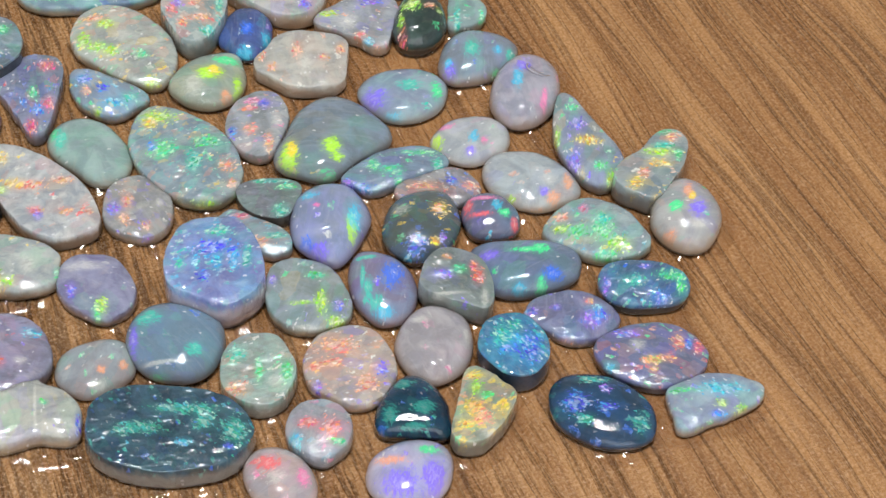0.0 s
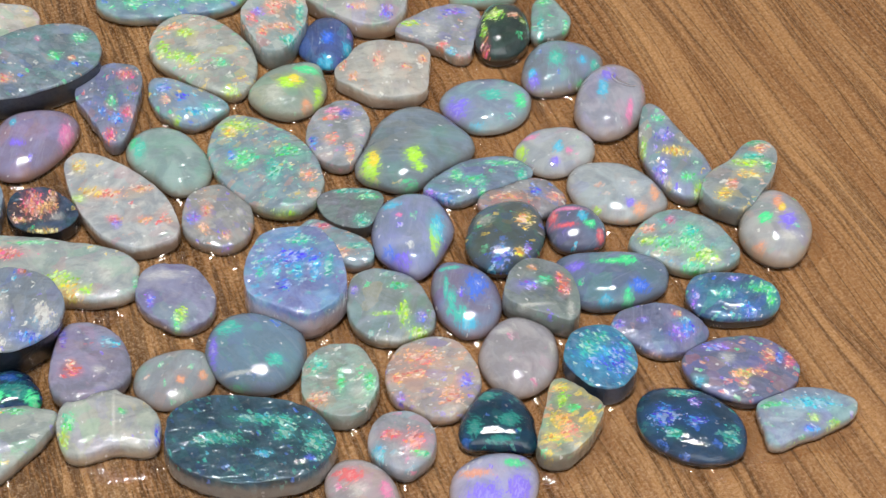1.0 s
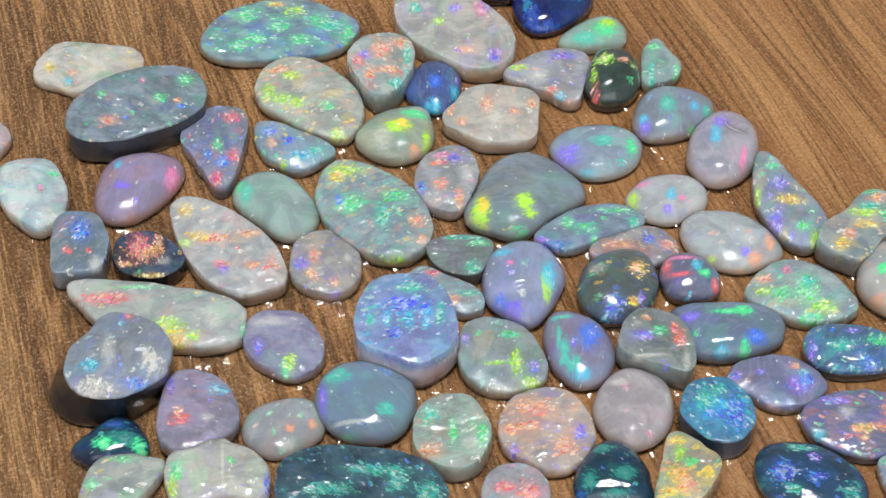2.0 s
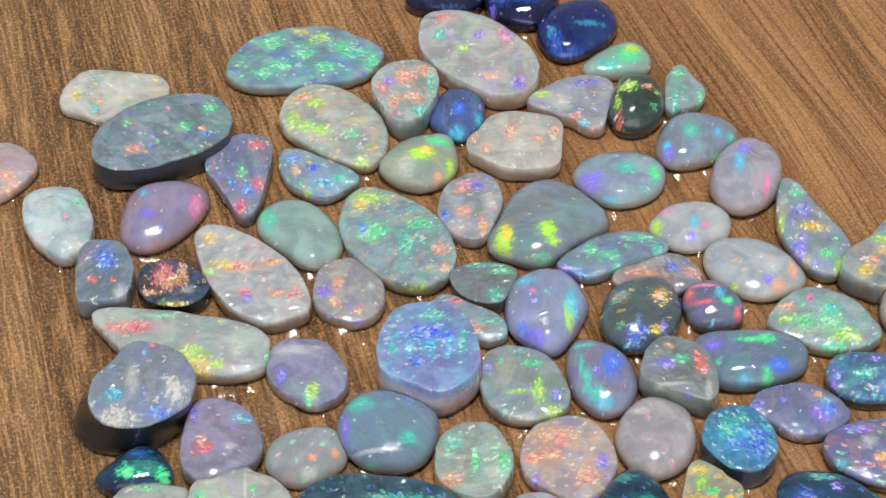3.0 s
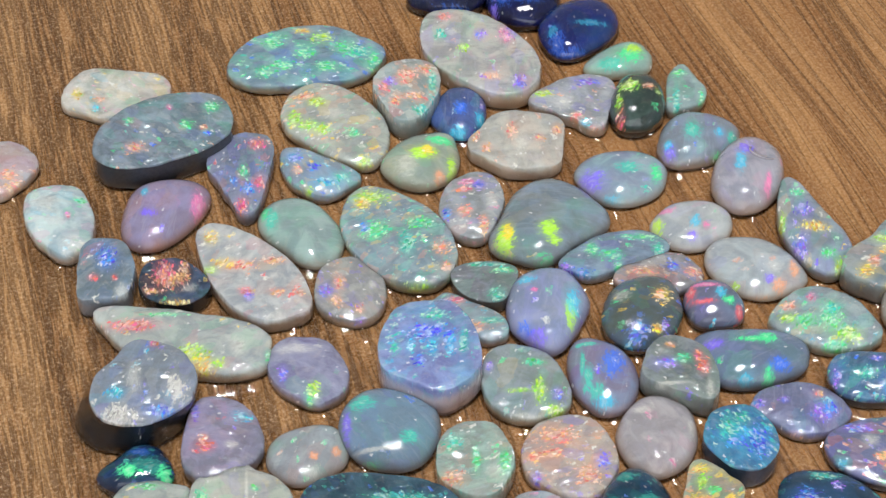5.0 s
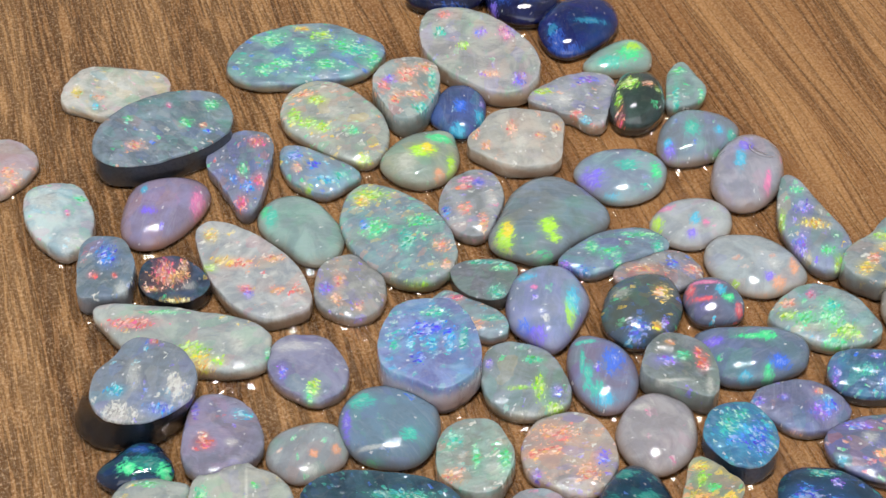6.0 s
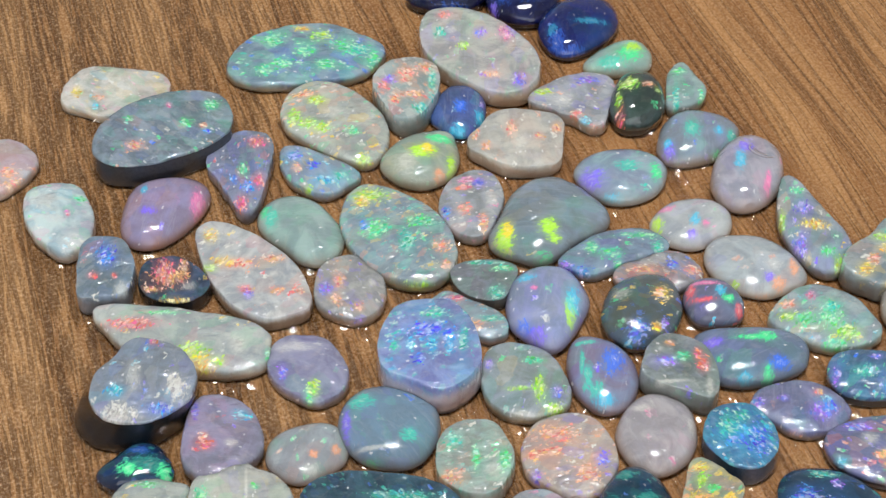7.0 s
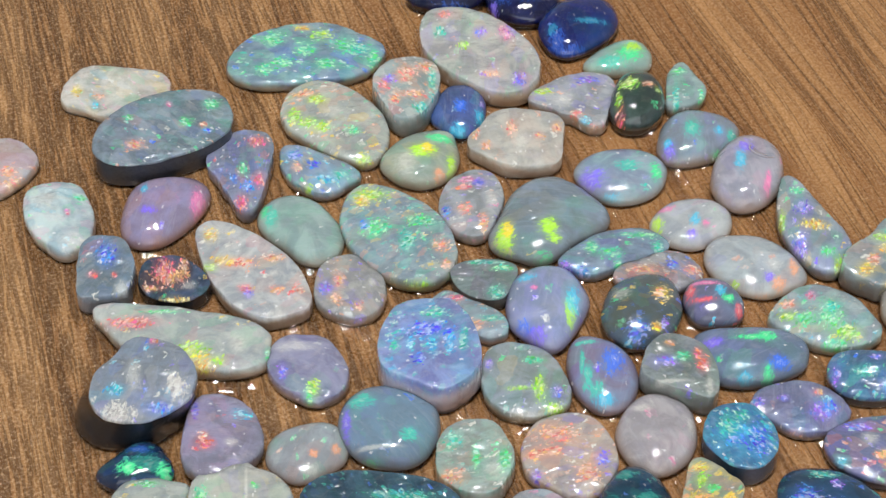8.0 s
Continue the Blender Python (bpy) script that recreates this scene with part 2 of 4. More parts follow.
def wood():
    """Brown laminate wood whose grain fans out gently from far behind the stones."""
    n = Nodes("wood")
    xyz = n.add("ShaderNodeSeparateXYZ", {0: n.add("ShaderNodeTexCoord").outputs["Object"]}).outputs
    dx, dy = n.math("ADD", xyz[0], 0.175), n.math("SUBTRACT", 0.54, xyz[1])
    across = n.math("MULTIPLY", n.math("ARCTAN2", dx, dy), 570.0)
    along = n.math("MULTIPLY", n.math("SQRT", n.math("ADD", n.math("MULTIPLY", dx, dx), n.math("MULTIPLY", dy, dy))), 1000.0)

    def grain(su, sv, z=0.0):
        return n.add("ShaderNodeCombineXYZ", {0: n.math("MULTIPLY", across, su), 1: n.math("MULTIPLY", along, sv), 2: z}).outputs[0]

    raw = n.add("ShaderNodeCombineXYZ", {0: across, 1: along, 2: 0.0}).outputs[0]
    sway, _ = n.noise(grain(0.10, 0.02, 3.0), 1.0, 2)
    across = n.math("ADD", across, n.math("MULTIPLY", sway, 5.0))
    bands, _ = n.noise(grain(0.22, 0.010), 1.0, 3, 0.55)
    streak, _ = n.noise(grain(1.15, 0.022, 5.0), 1.0, 4, 0.66)
    dash, _ = n.noise(grain(1.9, 0.13, 9.0), 1.0, 3, 0.6, 0.3)
    hair, _ = n.noise(grain(2.1, 0.028, 7.0), 1.0, 3, 0.6, 0.15)
    pores = n.mix(n.ramp(across, 165, 235), dash, hair)
    fibre, _ = n.noise(grain(5.0, 0.9, 2.0), 1.0, 3, 0.6)
    speck, _ = n.noise(raw, 2.9, 3, 0.7)
    smooth = n.ramp(across, 150, 230, 1.0, 0.5)
    colour = n.mix(n.ramp(bands, 0.32, 0.68), srgb("b08659"), srgb("8e653e"))
    colour = n.mix(n.ramp(streak, 0.45, 0.68, 0, 0.75), colour, srgb("6d4a2c"))
    pore = n.math("MULTIPLY", n.ramp(n.math("ADD", pores, n.ramp(across, 225, 145, -0.02, 0.06)), 0.49, 0.62), n.ramp(bands, 0.30, 0.62, 0.65, 1.0))
    colour = n.mix(n.math("MULTIPLY", pore, n.ramp(across, 165, 235, 0.74, 0.52)), colour, srgb("402a17"))
    colour = n.mix(n.ramp(fibre, 0.45, 0.75, 0, 0.35), colour, srgb("d2ae84"))
    # pale grain specks, which also paint in the wet wood's tiny glints
    colour = n.mix(n.math("MULTIPLY", n.ramp(speck, 0.54, 0.68, 0, 0.55), smooth), colour, srgb("dcb890"))
    colour = n.mix(n.math("MULTIPLY", n.ramp(speck, 0.48, 0.33, 0, 0.75), smooth), colour, srgb("6d4a2d"))
    colour = n.mix(n.ramp(across, 150, 230, 0, 1.0), colour, n.mix(1.0, colour, (1.0, 0.945, 0.885, 1), "MULTIPLY"))
    height = n.math("SUBTRACT", n.math("ADD", n.math("MULTIPLY", speck, 0.5), n.math("MULTIPLY", fibre, 0.2)), n.math("MULTIPLY", pore, 0.8))
    return n.put(Base_Color=colour, Roughness=n.ramp(speck, 0.3, 0.7, 0.18, 0.36), IOR=1.45, Normal=n.bump(height, 0.75, 0.00025))


def clear_water():
    n = Nodes("clear_water")
    n.tree.nodes.remove(n.bsdf)
    gloss = n.add("ShaderNodeBsdfGlossy", {"Color": (1, 1, 1, 1), "Roughness": 0.008}).outputs[0]
    clear = n.add("ShaderNodeBsdfTransparent", {"Color": (0.97, 0.97, 0.96, 1)}).outputs[0]
    fac = n.add("ShaderNodeFresnel", {"IOR": 1.38}).outputs[0]
    n.tree.links.new(n.add("ShaderNodeMixShader", {0: fac, 1: clear, 2: gloss}).outputs[0], n.out.inputs[0])
    return n.mat


def plaster(code):
    n = Nodes("plaster")
    p = n.add("ShaderNodeTexCoord").outputs["Object"]
    a, _ = n.noise(p, 1.2, 3)
    b, _ = n.noise(p, 60.0, 3)
    base = srgb(code)
    return n.put(Base_Color=n.mix(n.ramp(a, 0.3, 0.7, 0, 0.15), base, tuple(c * 0.8 for c in base[:3]) + (1,)), Roughness=0.9, Normal=n.bump(b, 0.1, 0.001))


WATER, WOOD = clear_water(), wood()

# ---- an unseen plain room, closed and added to bounce light, and the table ----


def slab(name, centre, size, material, bevel=0.0, **tags):
    bm = bmesh.new()
    bmesh.ops.create_cube(bm, size=1.0)
    bmesh.ops.scale(bm, vec=size, verts=bm.verts)
    if bevel:
        bmesh.ops.bevel(bm, geom=bm.edges[:], offset=bevel, segments=3, profile=0.6, affect="EDGES")
    ob = part(name, bm, material)
    ob.location = centre
    return tagged(ob, **tags)


PAINT, FLOOR = plaster("e6e6e6"), plaster("a8a4a0")
slab("floor", (0, 0, -0.80), (3.6, 3.6, 0.1), FLOOR, label="plain grey floor under the table", kind="structure")
slab("ceiling", (0, 0, 1.45), (3.6, 3.6, 0.1), PAINT, label="unseen pale ceiling, added to bounce light", kind="structure")
for name, x, y, sx, sy in (("wall_north", 0, 1.85, 3.8, 0.1), ("wall_east", 1.85, 0, 0.1, 3.6), ("wall_west", -1.85, 0, 0.1, 3.6)):
    slab(name, (x, y, 0.325), (sx, sy, 2.35), PAINT, label="unseen plain pale wall, added to bounce light", kind="structure")
# unseen south wall; its opening is made up to hold the fill lamp
wall = bmesh.new()
for x, z, sx, sz in ((-1.45, 0.325, 0.9, 2.35), (1.45, 0.325, 0.9, 2.35), (0, -0.40, 2.0, 0.9), (0, 1.375, 2.0, 0.25)):
    box = bmesh.ops.create_cube(wall, size=1.0)["verts"]
    bmesh.ops.scale(wall, vec=(sx, 0.1, sz), verts=box)
    bmesh.ops.translate(wall, vec=(x, -1.85, z), verts=box)
tagged(part("wall_south", wall, PAINT), "unseen pale wall with an opening for the fill lamp", kind="structure")
top = slab("tabletop", (0, 0, -0.015), (1.2, 0.8, 0.03), WOOD, 0.003, label="brown wood-grain tabletop, slightly wet around stones", kind="structure")
for x in (-0.54, 0.54):
    for y in (-0.34, 0.34):
        slab("table_leg", (x, y, -0.375), (0.05, 0.05, 0.72), WOOD, 0.004).parent = top

# ---- water that clings round the stones ----


def edge(wave, phi):
    """How far a stone's outline stands out from its ellipse in the direction phi."""
    return 1 + sum(wave[2 * k] * math.cos((k + 1) * phi) + wave[2 * k + 1] * math.sin((k + 1) * phi) for k in range(len(wave) // 2))


def wet_ring(x, y, a, b, turn, wave, seed, rise):
    """A hollow fillet of water from the stone's foot out onto the wood."""
    m = pose(x, y, 0, 0, 0, turn)
    rows, bm = [], bmesh.new()
    count = 72
    for i in range(count):
        phi = 2 * math.pi * i / count
        r = edge(wave, phi)
        foot = Vector((a * r * math.cos(phi), b * r * math.sin(phi), 0)) * 0.93
        out = Vector((foot.x / a ** 2, foot.y / b ** 2, 0)).normalized()
        reach = 0.0016 + 0.0012 * noise.noise((seed * 5.1 + 1.6 * math.cos(phi), 1.6 * math.sin(phi), seed))
        lift = rise * max(0.12, 0.60 + 0.9 * noise.noise((2.3 * math.cos(phi) + seed, 2.3 * math.sin(phi), seed * 2)))
        row = []
        for s in (0, 0.2, 0.4, 0.55, 0.7, 0.82, 0.92, 1.0):
            v = foot + out * reach * s
            v.z = lift * (1 - s) ** 1.35 + 0.00003 * (1 - s)
            row.append(bm.verts.new(v))
        rows.append(row)
    for i in range(count):
        for j in range(7):
            bm.faces.new((rows[i][j], rows[i][j + 1], rows[i - count + 1][j + 1], rows[i - count + 1][j])).smooth = True
    film = tagged(part("water_film", bm, WATER), "thin clear water clinging round a wet stone", "water", "wet rims", "stuff")
    film.matrix_basis = m


def water_drop(x, y, a, b, turn):
    """A flat drop of clear water on the wood, sizes in millimetres."""
    bm, count, seed = bmesh.new(), 28, x * 0.37 + y
    rows = []
    for s in (1.0, 0.9, 0.78, 0.62, 0.45, 0.28, 0.12):
        row = []
        for i in range(count):
            phi = 2 * math.pi * i / count
            r = s * (1 + 0.10 * noise.noise((2 * math.cos(phi) + seed, 2 * math.sin(phi), seed)))
            row.append(bm.verts.new((0.001 * a * r * math.cos(phi), 0.001 * b * r * math.sin(phi), 0.00024 * b * (1 - s * s))))
        rows.append(row)
    for low, high in zip(rows, rows[1:]):
        for i in range(count):
            bm.faces.new((low[i], low[i - count + 1], high[i - count + 1], high[i])).smooth = True
    bm.faces.new(rows[-1]).smooth = True
    drop = tagged(part("water_drop", bm, WATER), "small clear water drop on the wood", "water drop", "water drops")
    drop.matrix_basis = pose(x * 0.001, y * 0.001, 0.00002, 0, 0, turn)


# ---- the opals ----
# profile: how wide and how high each ring of the stone is; the first rings are its base
PROFILE = {
    "f": ((0.955, 0), (0.985, 0.06), (1.0, 0.20), (1.0, 0.45), (0.99, 0.72), (0.982, 0.88), (0.976, 0.945), (0.968, 0.972), (0.955, 0.984), (0.93, 0.988), (0.80, 0.994), (0.62, 1.0), (0.42, 1.0), (0.25, 1.0), (0.10, 1.0)),
    "m": ((0.95, 0), (0.985, 0.10), (1.0, 0.32), (1.0, 0.52), (0.992, 0.65), (0.980, 0.74), (0.966, 0.785), (0.945, 0.812), (0.90, 0.845), (0.79, 0.90), (0.62, 0.95), (0.42, 0.982), (0.25, 0.998), (0.10, 1.0)),
    "d": ((0.93, 0), (0.965, 0.08), (0.99, 0.20), (1.0, 0.32), (0.975, 0.46), (0.92, 0.60), (0.83, 0.735), (0.71, 0.845), (0.56, 0.92), (0.40, 0.97), (0.24, 0.995), (0.10, 1.0)),
}
BASE_RINGS = {"f": 6, "m": 4, "d": 4}
stones = 0


def opal(label, x, y, a, b, turn, height, profile, wave, pale, deep, side, fire, cover, size, flashes, shift=0.0):
    """One polished opal, all sizes in millimetres: its fired face, with the potch base under it as a part."""
    global stones
    stones += 1
    seed = stones * 1.37
    x, y, a, b, height = (v * 0.001 for v in (x, y, a, b, height))
    rings, cut, count = PROFILE[profile], BASE_RINGS[profile], 96
    level_cut = rings[cut - 1][1]
    lean = 0.05 if profile == "f" else 0.03
    tx, ty = lean * noise.noise((seed, 0, 3)), lean * noise.noise((seed, 5, 1))

    # worn bevels ground round the rim
    dice = random.Random(int(seed * 100))
    cuts = []
    for k in range({"f": 9, "m": 9, "d": 4}[profile]):
        way = dice.uniform(0, 2 * math.pi)
        keep = dice.uniform(0.74, 0.92) if profile != "d" else dice.uniform(0.5, 0.8)
        cuts.append((math.cos(way), math.sin(way), keep * edge(wave, way), dice.uniform(0.08, 0.36) if profile != "d" else dice.uniform(0.5, 0.8)))

    def ring(bm, s, h):
        row = []
        for i in range(count):
            phi = 2 * math.pi * i / count
            r = s * (edge(wave, phi) * min(1, s * 1.15) + (1 - min(1, s * 1.15)))
            cx, cy = math.cos(phi), math.sin(phi)
            r *= 1 + (0.012 * noise.noise((cx * 5 + seed, cy * 5, seed)) + 0.008 * noise.noise((cx * 13, cy * 13 + seed, seed))) * (0.4 if profile == "d" else 1.0)
            px, py = a * r * cx, b * r * cy
            rough = 1 + 0.022 * noise.noise((px * 420 + seed, py * 420, h * 4 + seed)) * (h > 0.05)
            pz = height * h * rough + (0.00016 * h * noise.noise((px * 700, py * 700, seed)) if profile != "d" else 0) + (px * tx + py * ty) * h + height * 0.03 * h * noise.noise((px * 260, py * 260 + seed, 2))
            for wx, wy, keep, slope in cuts:
                over = r * (cx * wx + cy * wy) - keep
                if over > 0 and h >= level_cut:
                    pz = min(pz, max(0.5 * height, height - min(0.28 * height, over * slope * b)))
            if shift and h > 0.3:
                slide = min(1.0, (h - 0.3) / 0.45)
                px, py = px * (1 - 0.07 * slide) + shift * math.cos(radians(-turn)) * slide, py * (1 - 0.07 * slide) + shift * math.sin(radians(-turn)) * slide
            row.append(bm.verts.new((px * (2 - rough), py * (2 - rough), max(0.0, pz))))
        return row

    def skin(bm, part_rings, bottom=False, top=False):
        rows = [ring(bm, s, h) for s, h in part_rings]
        for low, high in zip(rows, rows[1:]):
            for i in range(count):
                bm.faces.new((low[i], low[i - count + 1], high[i - count + 1], high[i])).smooth = True
        if bottom:
            bm.faces.new(rows[0][::-1])
        if top:
            tip = bm.verts.new(sum((v.co for v in rows[-1]), Vector()) / count)
            for i in range(count):
                bm.faces.new((rows[-1][i], rows[-1][i - count + 1], tip)).smooth = True

    stone = tagged(new("opal"), label, "opal", "opals on the table")
    stone.empty_display_size = 0.002
    stone.matrix_basis = pose(x, y, 0.0001, 0, 0, turn)
    wear = {"f": 0.9, "m": 0.7, "d": 0.19}[profile] * (0.8 + 0.4 * noise.noise((seed, 9, 9)))
    # a translucent stone is fired down to its foot; a dark one wears its face on thick potch
    milky = sum(srgb(side)[:3]) > 0.36
    bm = bmesh.new()
    if milky:
        skin(bm, rings[1:], bottom=True, top=True)
        cut = 2
    else:
        rim, level = rings[cut - 1]
        skin(bm, ((0.45 * rim, 0.62 * level), (0.80 * rim, 0.70 * level), (0.95 * rim, 0.86 * level)) + rings[cut - 1:], bottom=True, top=True)
    part("face", bm, opal_face(pale, deep, fire, cover, size, flashes, seed, wear, turn, side if milky else "", height * 1000, (0.90, 0.50) if profile == "f" else (0.80, 0.22)), stone)
    bm = bmesh.new()
    skin(bm, rings[:cut], bottom=True)
    part("potch_base", bm, potch(side, seed), stone)
    wet_ring(x, y, a, b, turn, wave, seed, 0.00088)
    return stone


opal("flat cream opal slab with yellow and pastel specks", -31.71, 26.50, 5.97, 4.12, 1, 1.5, "f",
     (-.002, -.003, .061, -.004, .048, .017, -.004, .035, -.015, -.028, -.011, .004, -0, .006, -.006, -.011),
     "c6bdb4", "b9b6a8", "a59888", "YGPWC", .45, .5,
     [(-4.2, -0.33, 0.8, 0.57, 101, 'Y'), (-1.64, -1.21, 0.59, 0.52, 156, 'O'), (-2.06, -2.51, 0.62, 0.44, 101, 'C'), (0.46, 0.04, 1.61, 1.27, 103, 'W')])
opal("thick slate-grey oval opal with dark potch sides", -25.44, 18.59, 7.90, 5.47, 24, 3.8, "f",
     (.001, .002, .065, .002, -.009, -.025, -.017, .01, -.002, .005, -.006, .008, .002, .002, .004, .001),
     "828c98", "76828c", "3a4049", "GOWBT", .16, .45,
     [(-3.05, 2.66, 0.51, 0.42, 143, 'G'), (1.8, 2.81, 0.35, 0.31, 89, 'P'), (6.11, 0.84, 0.95, 0.69, 151, 'G'), (2.58, -0.57, 0.76, 0.67, 138, 'G'), (4.11, -1.83, 0.38, 0.34, 139, 'O'), (-3.68, -1.43, 1.0, 0.67, 151, 'O'), (4.27, -2.84, 0.5, 0.34, 152, 'B')])
opal("small grey-lilac opal with orange flashes, apart on bare wood", -43.01, 15.08, 3.94, 3.49, 78, 2.0, "m",
     (.002, .001, .022, -0, -.07, .027, .011, .011, .007, -.006, .006, -.005, 0, -.004, -.003, .004),
     "a7a3a9", "b0a8a6", "a08f80", "OPR", .25, .7,
     [(-1.3, -1.09, 1.01, 0.81, 87, 'O'), (-2.86, -2.58, 1.56, 0.98, 96, 'O')])
opal("pale mint and white opal with greenish rim", -35.93, 7.20, 5.14, 3.87, -66, 2.8, "m",
     (-.001, .001, .044, .006, .037, -.023, -.01, .007, .006, -.015, -.003, -.002, -.005, -.003, -.007, -.005),
     "b9c6c4", "a9bac2", "9c8b7c", "GWCP", .35, .5,
     [(-1.05, 2.66, 0.74, 0.48, 61, 'G'), (0.59, 0.83, 0.41, 0.3, 170, 'P'), (-1.97, -0.89, 1.5, 1.3, 7, 'W'), (4.63, 0.13, 1.34, 1.08, 53, 'W')])
opal("smooth purple opal with pink flashing edge", -24.94, 8.56, 5.40, 4.30, 49, 2.8, "d",
     (0, .002, .037, .004, -.011, -.066, .01, -.012, -0, .002, -.005, .002, -.003, .001, -.001, -.002),
     "8c86a6", "9488a0", "8a6d62", "PVO", .08, .9,
     [(2.38, -3.17, 1.93, 0.73, 45, 'P'), (-4.22, -3.74, 0.85, 0.7, 120, 'O'), (0.17, 2.84, 0.66, 0.37, 48, 'C'), (-1.89, 0.15, 0.9, 0.5, 122, 'V')])
opal("grey triangular opal with red, green and blue flashes", -16.44, 14.14, 5.44, 3.58, -88, 2.2, "f",
     (-.011, -.001, .05, .004, .121, .095, .037, .007, .004, -.011, .006, .027, .014, .008, .008, -.006),
     "84879a", "7c8698", "6a6870", "RGBV", .35, .5,
     [(-3.34, 1.53, 1.01, 0.76, 83, 'R'), (0.78, 0.02, 0.83, 0.56, 4, 'G'), (2.27, 1.77, 0.99, 0.62, 3, 'R'), (5.45, -0.04, 0.97, 0.61, 3, 'R'), (3.28, 0.67, 0.76, 0.72, 47, 'B'), (1.97, -0.89, 0.58, 0.43, 6, 'B')])
opal("blue-grey opal block with two red sparks", -30.26, -0.82, 4.32, 3.37, -88, 3.2, "f",
     (-.001, .005, .045, .009, -.028, -.046, -.062, -.007, -.012, .005, -.021, -.003, .006, .01, .012, .005),
     "6a7f94", "76858f", "6b6c70", "RBW", .22, .6,
     [(1.24, -1.08, 0.54, 0.45, 73, 'R'), (1.34, 1.18, 0.39, 0.29, 11, 'R'), (3.12, 1.98, 0.91, 0.59, 7, 'W'), (-1.55, 0.25, 1.56, 1.07, 8, 'B')])
opal("small black opal with broad orange and red fire", -23.05, -1.86, 3.86, 3.19, -21, 2.2, "f",
     (-.001, -0, .03, -.001, .033, .007, .002, -0, -.003, .017, -.004, .001, .005, .001, -.003, .002),
     "40506a", "2f3b4c", "22272e", "ORYG", .25, .5,
     [(-0.38, 0.04, 1.68, 1.36, 11, 'O'), (-1.43, 0.88, 1.7, 0.95, 117, 'R'), (0.54, 1.6, 1.39, 0.54, 116, 'O'), (-1.52, -2.01, 1.07, 0.45, 19, 'O'), (2.06, -0.28, 0.72, 0.53, 15, 'W'), (1.46, -2.52, 1.19, 0.53, 19, 'Y')])
opal("large flat cream opal leaf with orange and yellow flashes", -14.85, -0.83, 7.71, 4.55, -49, 2.4, "f",
     (.004, -.001, .072, -.003, -.058, .029, .008, .015, -.009, .01, .001, .006, -.006, .003, -.002, .001),
     "b5b6b4", "a9adb2", "7d6a58", "OYWR", .3, .7,
     [(-6.6, -0.27, 0.95, 0.72, 148, 'Y'), (-1.59, -0.54, 2.04, 0.69, 48, 'O'), (0.42, 2.85, 1.32, 0.54, 47, 'O'), (1.72, -2.02, 0.72, 0.6, 39, 'R'), (2.51, -2.27, 0.61, 0.47, 147, 'V'), (4.02, 0.32, 0.89, 0.53, 46, 'O'), (-2.89, -1.41, 1.08, 0.62, 46, 'Y'), (-3.16, -3.1, 0.84, 0.61, 43, 'YG'), (5.53, 1.99, 0.6, 0.53, 38, 'O'), (2.1, 1.49, 0.48, 0.38, 43, 'W')])
opal("long pale opal bar with red streak and lime flash", -21.11, -9.35, 8.91, 4.21, -16, 2.6, "m",
     (.006, -.009, .093, .025, -.055, .054, -.001, -.038, -.024, .001, .005, -.018, .008, .008, .001, -.007),
     "aeb2ac", "a8aeb0", "94836f", "RGYW", .18, .7,
     [(-5.79, -0.16, 2.46, 0.74, 15, 'R'), (-3.18, 2.03, 1.77, 0.3, 15, 'G'), (1.42, -2.03, 1.51, 0.87, 13, 'YG'), (2.75, -3.16, 1.28, 1.07, 6, 'Y'), (4.3, -2.35, 0.7, 0.57, 7, 'YG'), (8.96, 0.07, 0.72, 0.41, 110, 'G'), (5.53, 0.25, 1.17, 0.81, 113, 'W')])
opal("thick opal with cloudy white face and black potch back", -25.95, -17.06, 5.99, 5.51, 47, 5.0, "f",
     (.001, -.002, .025, -.005, -.037, .024, -.016, -.016, .009, -.01, .015, 0, 0, .009, -.007, .005),
     "7d8796", "8b929a", "1c2026", "BWCV", .25, .6,
     [(-3.78, -2.18, 1.97, 1.22, 129, 'M'), (2.56, -4.0, 1.54, 1.13, 52, 'M'), (-1.94, 0.11, 0.8, 0.69, 116, 'C'), (0.55, 0.08, 1.83, 0.57, 48, 'W'), (-0.48, -4.78, 1.46, 0.69, 131, 'B'), (4.9, 1.86, 0.46, 0.36, 125, 'R')], shift=0.0013)
opal("small black opal with vivid emerald green veins", -24.93, -25.27, 3.66, 2.83, 13, 2.8, "d",
     (.004, -.002, .034, .016, -.096, -.06, .006, -.018, -.017, .015, .008, .002, -.006, .009, .006, -.005),
     "12304a", "182a48", "1a2430", "GTB", .4, .5,
     [(0.85, -0.53, 2.22, 0.94, 165, 'T'), (2.56, -2.01, 1.08, 0.77, 85, 'G'), (-0.87, -0.8, 1.11, 0.67, 163, 'G'), (0.58, 1.29, 1.11, 0.55, 164, 'B')])
opal("pale grey-green fin-shaped opal", -24.24, -30.79, 4.90, 3.25, 51, 2.6, "m",
     (.001, .007, .049, .008, -.059, -.132, -.012, -.016, .001, -.019, -.02, .011, -.008, .004, -.01, .007),
     "a2a69f", "98a09e", "8f7f6f", "GVYW", .3, .7,
     [(-1.49, 1.88, 0.69, 0.62, 84, 'G'), (2.72, 1.35, 1.21, 0.4, 128, 'G'), (-4.33, -0.3, 1.03, 0.54, 46, 'YG'), (-0.71, -3.34, 0.54, 0.32, 126, 'G'), (-2.82, -0.13, 0.53, 0.43, 55, 'V')])
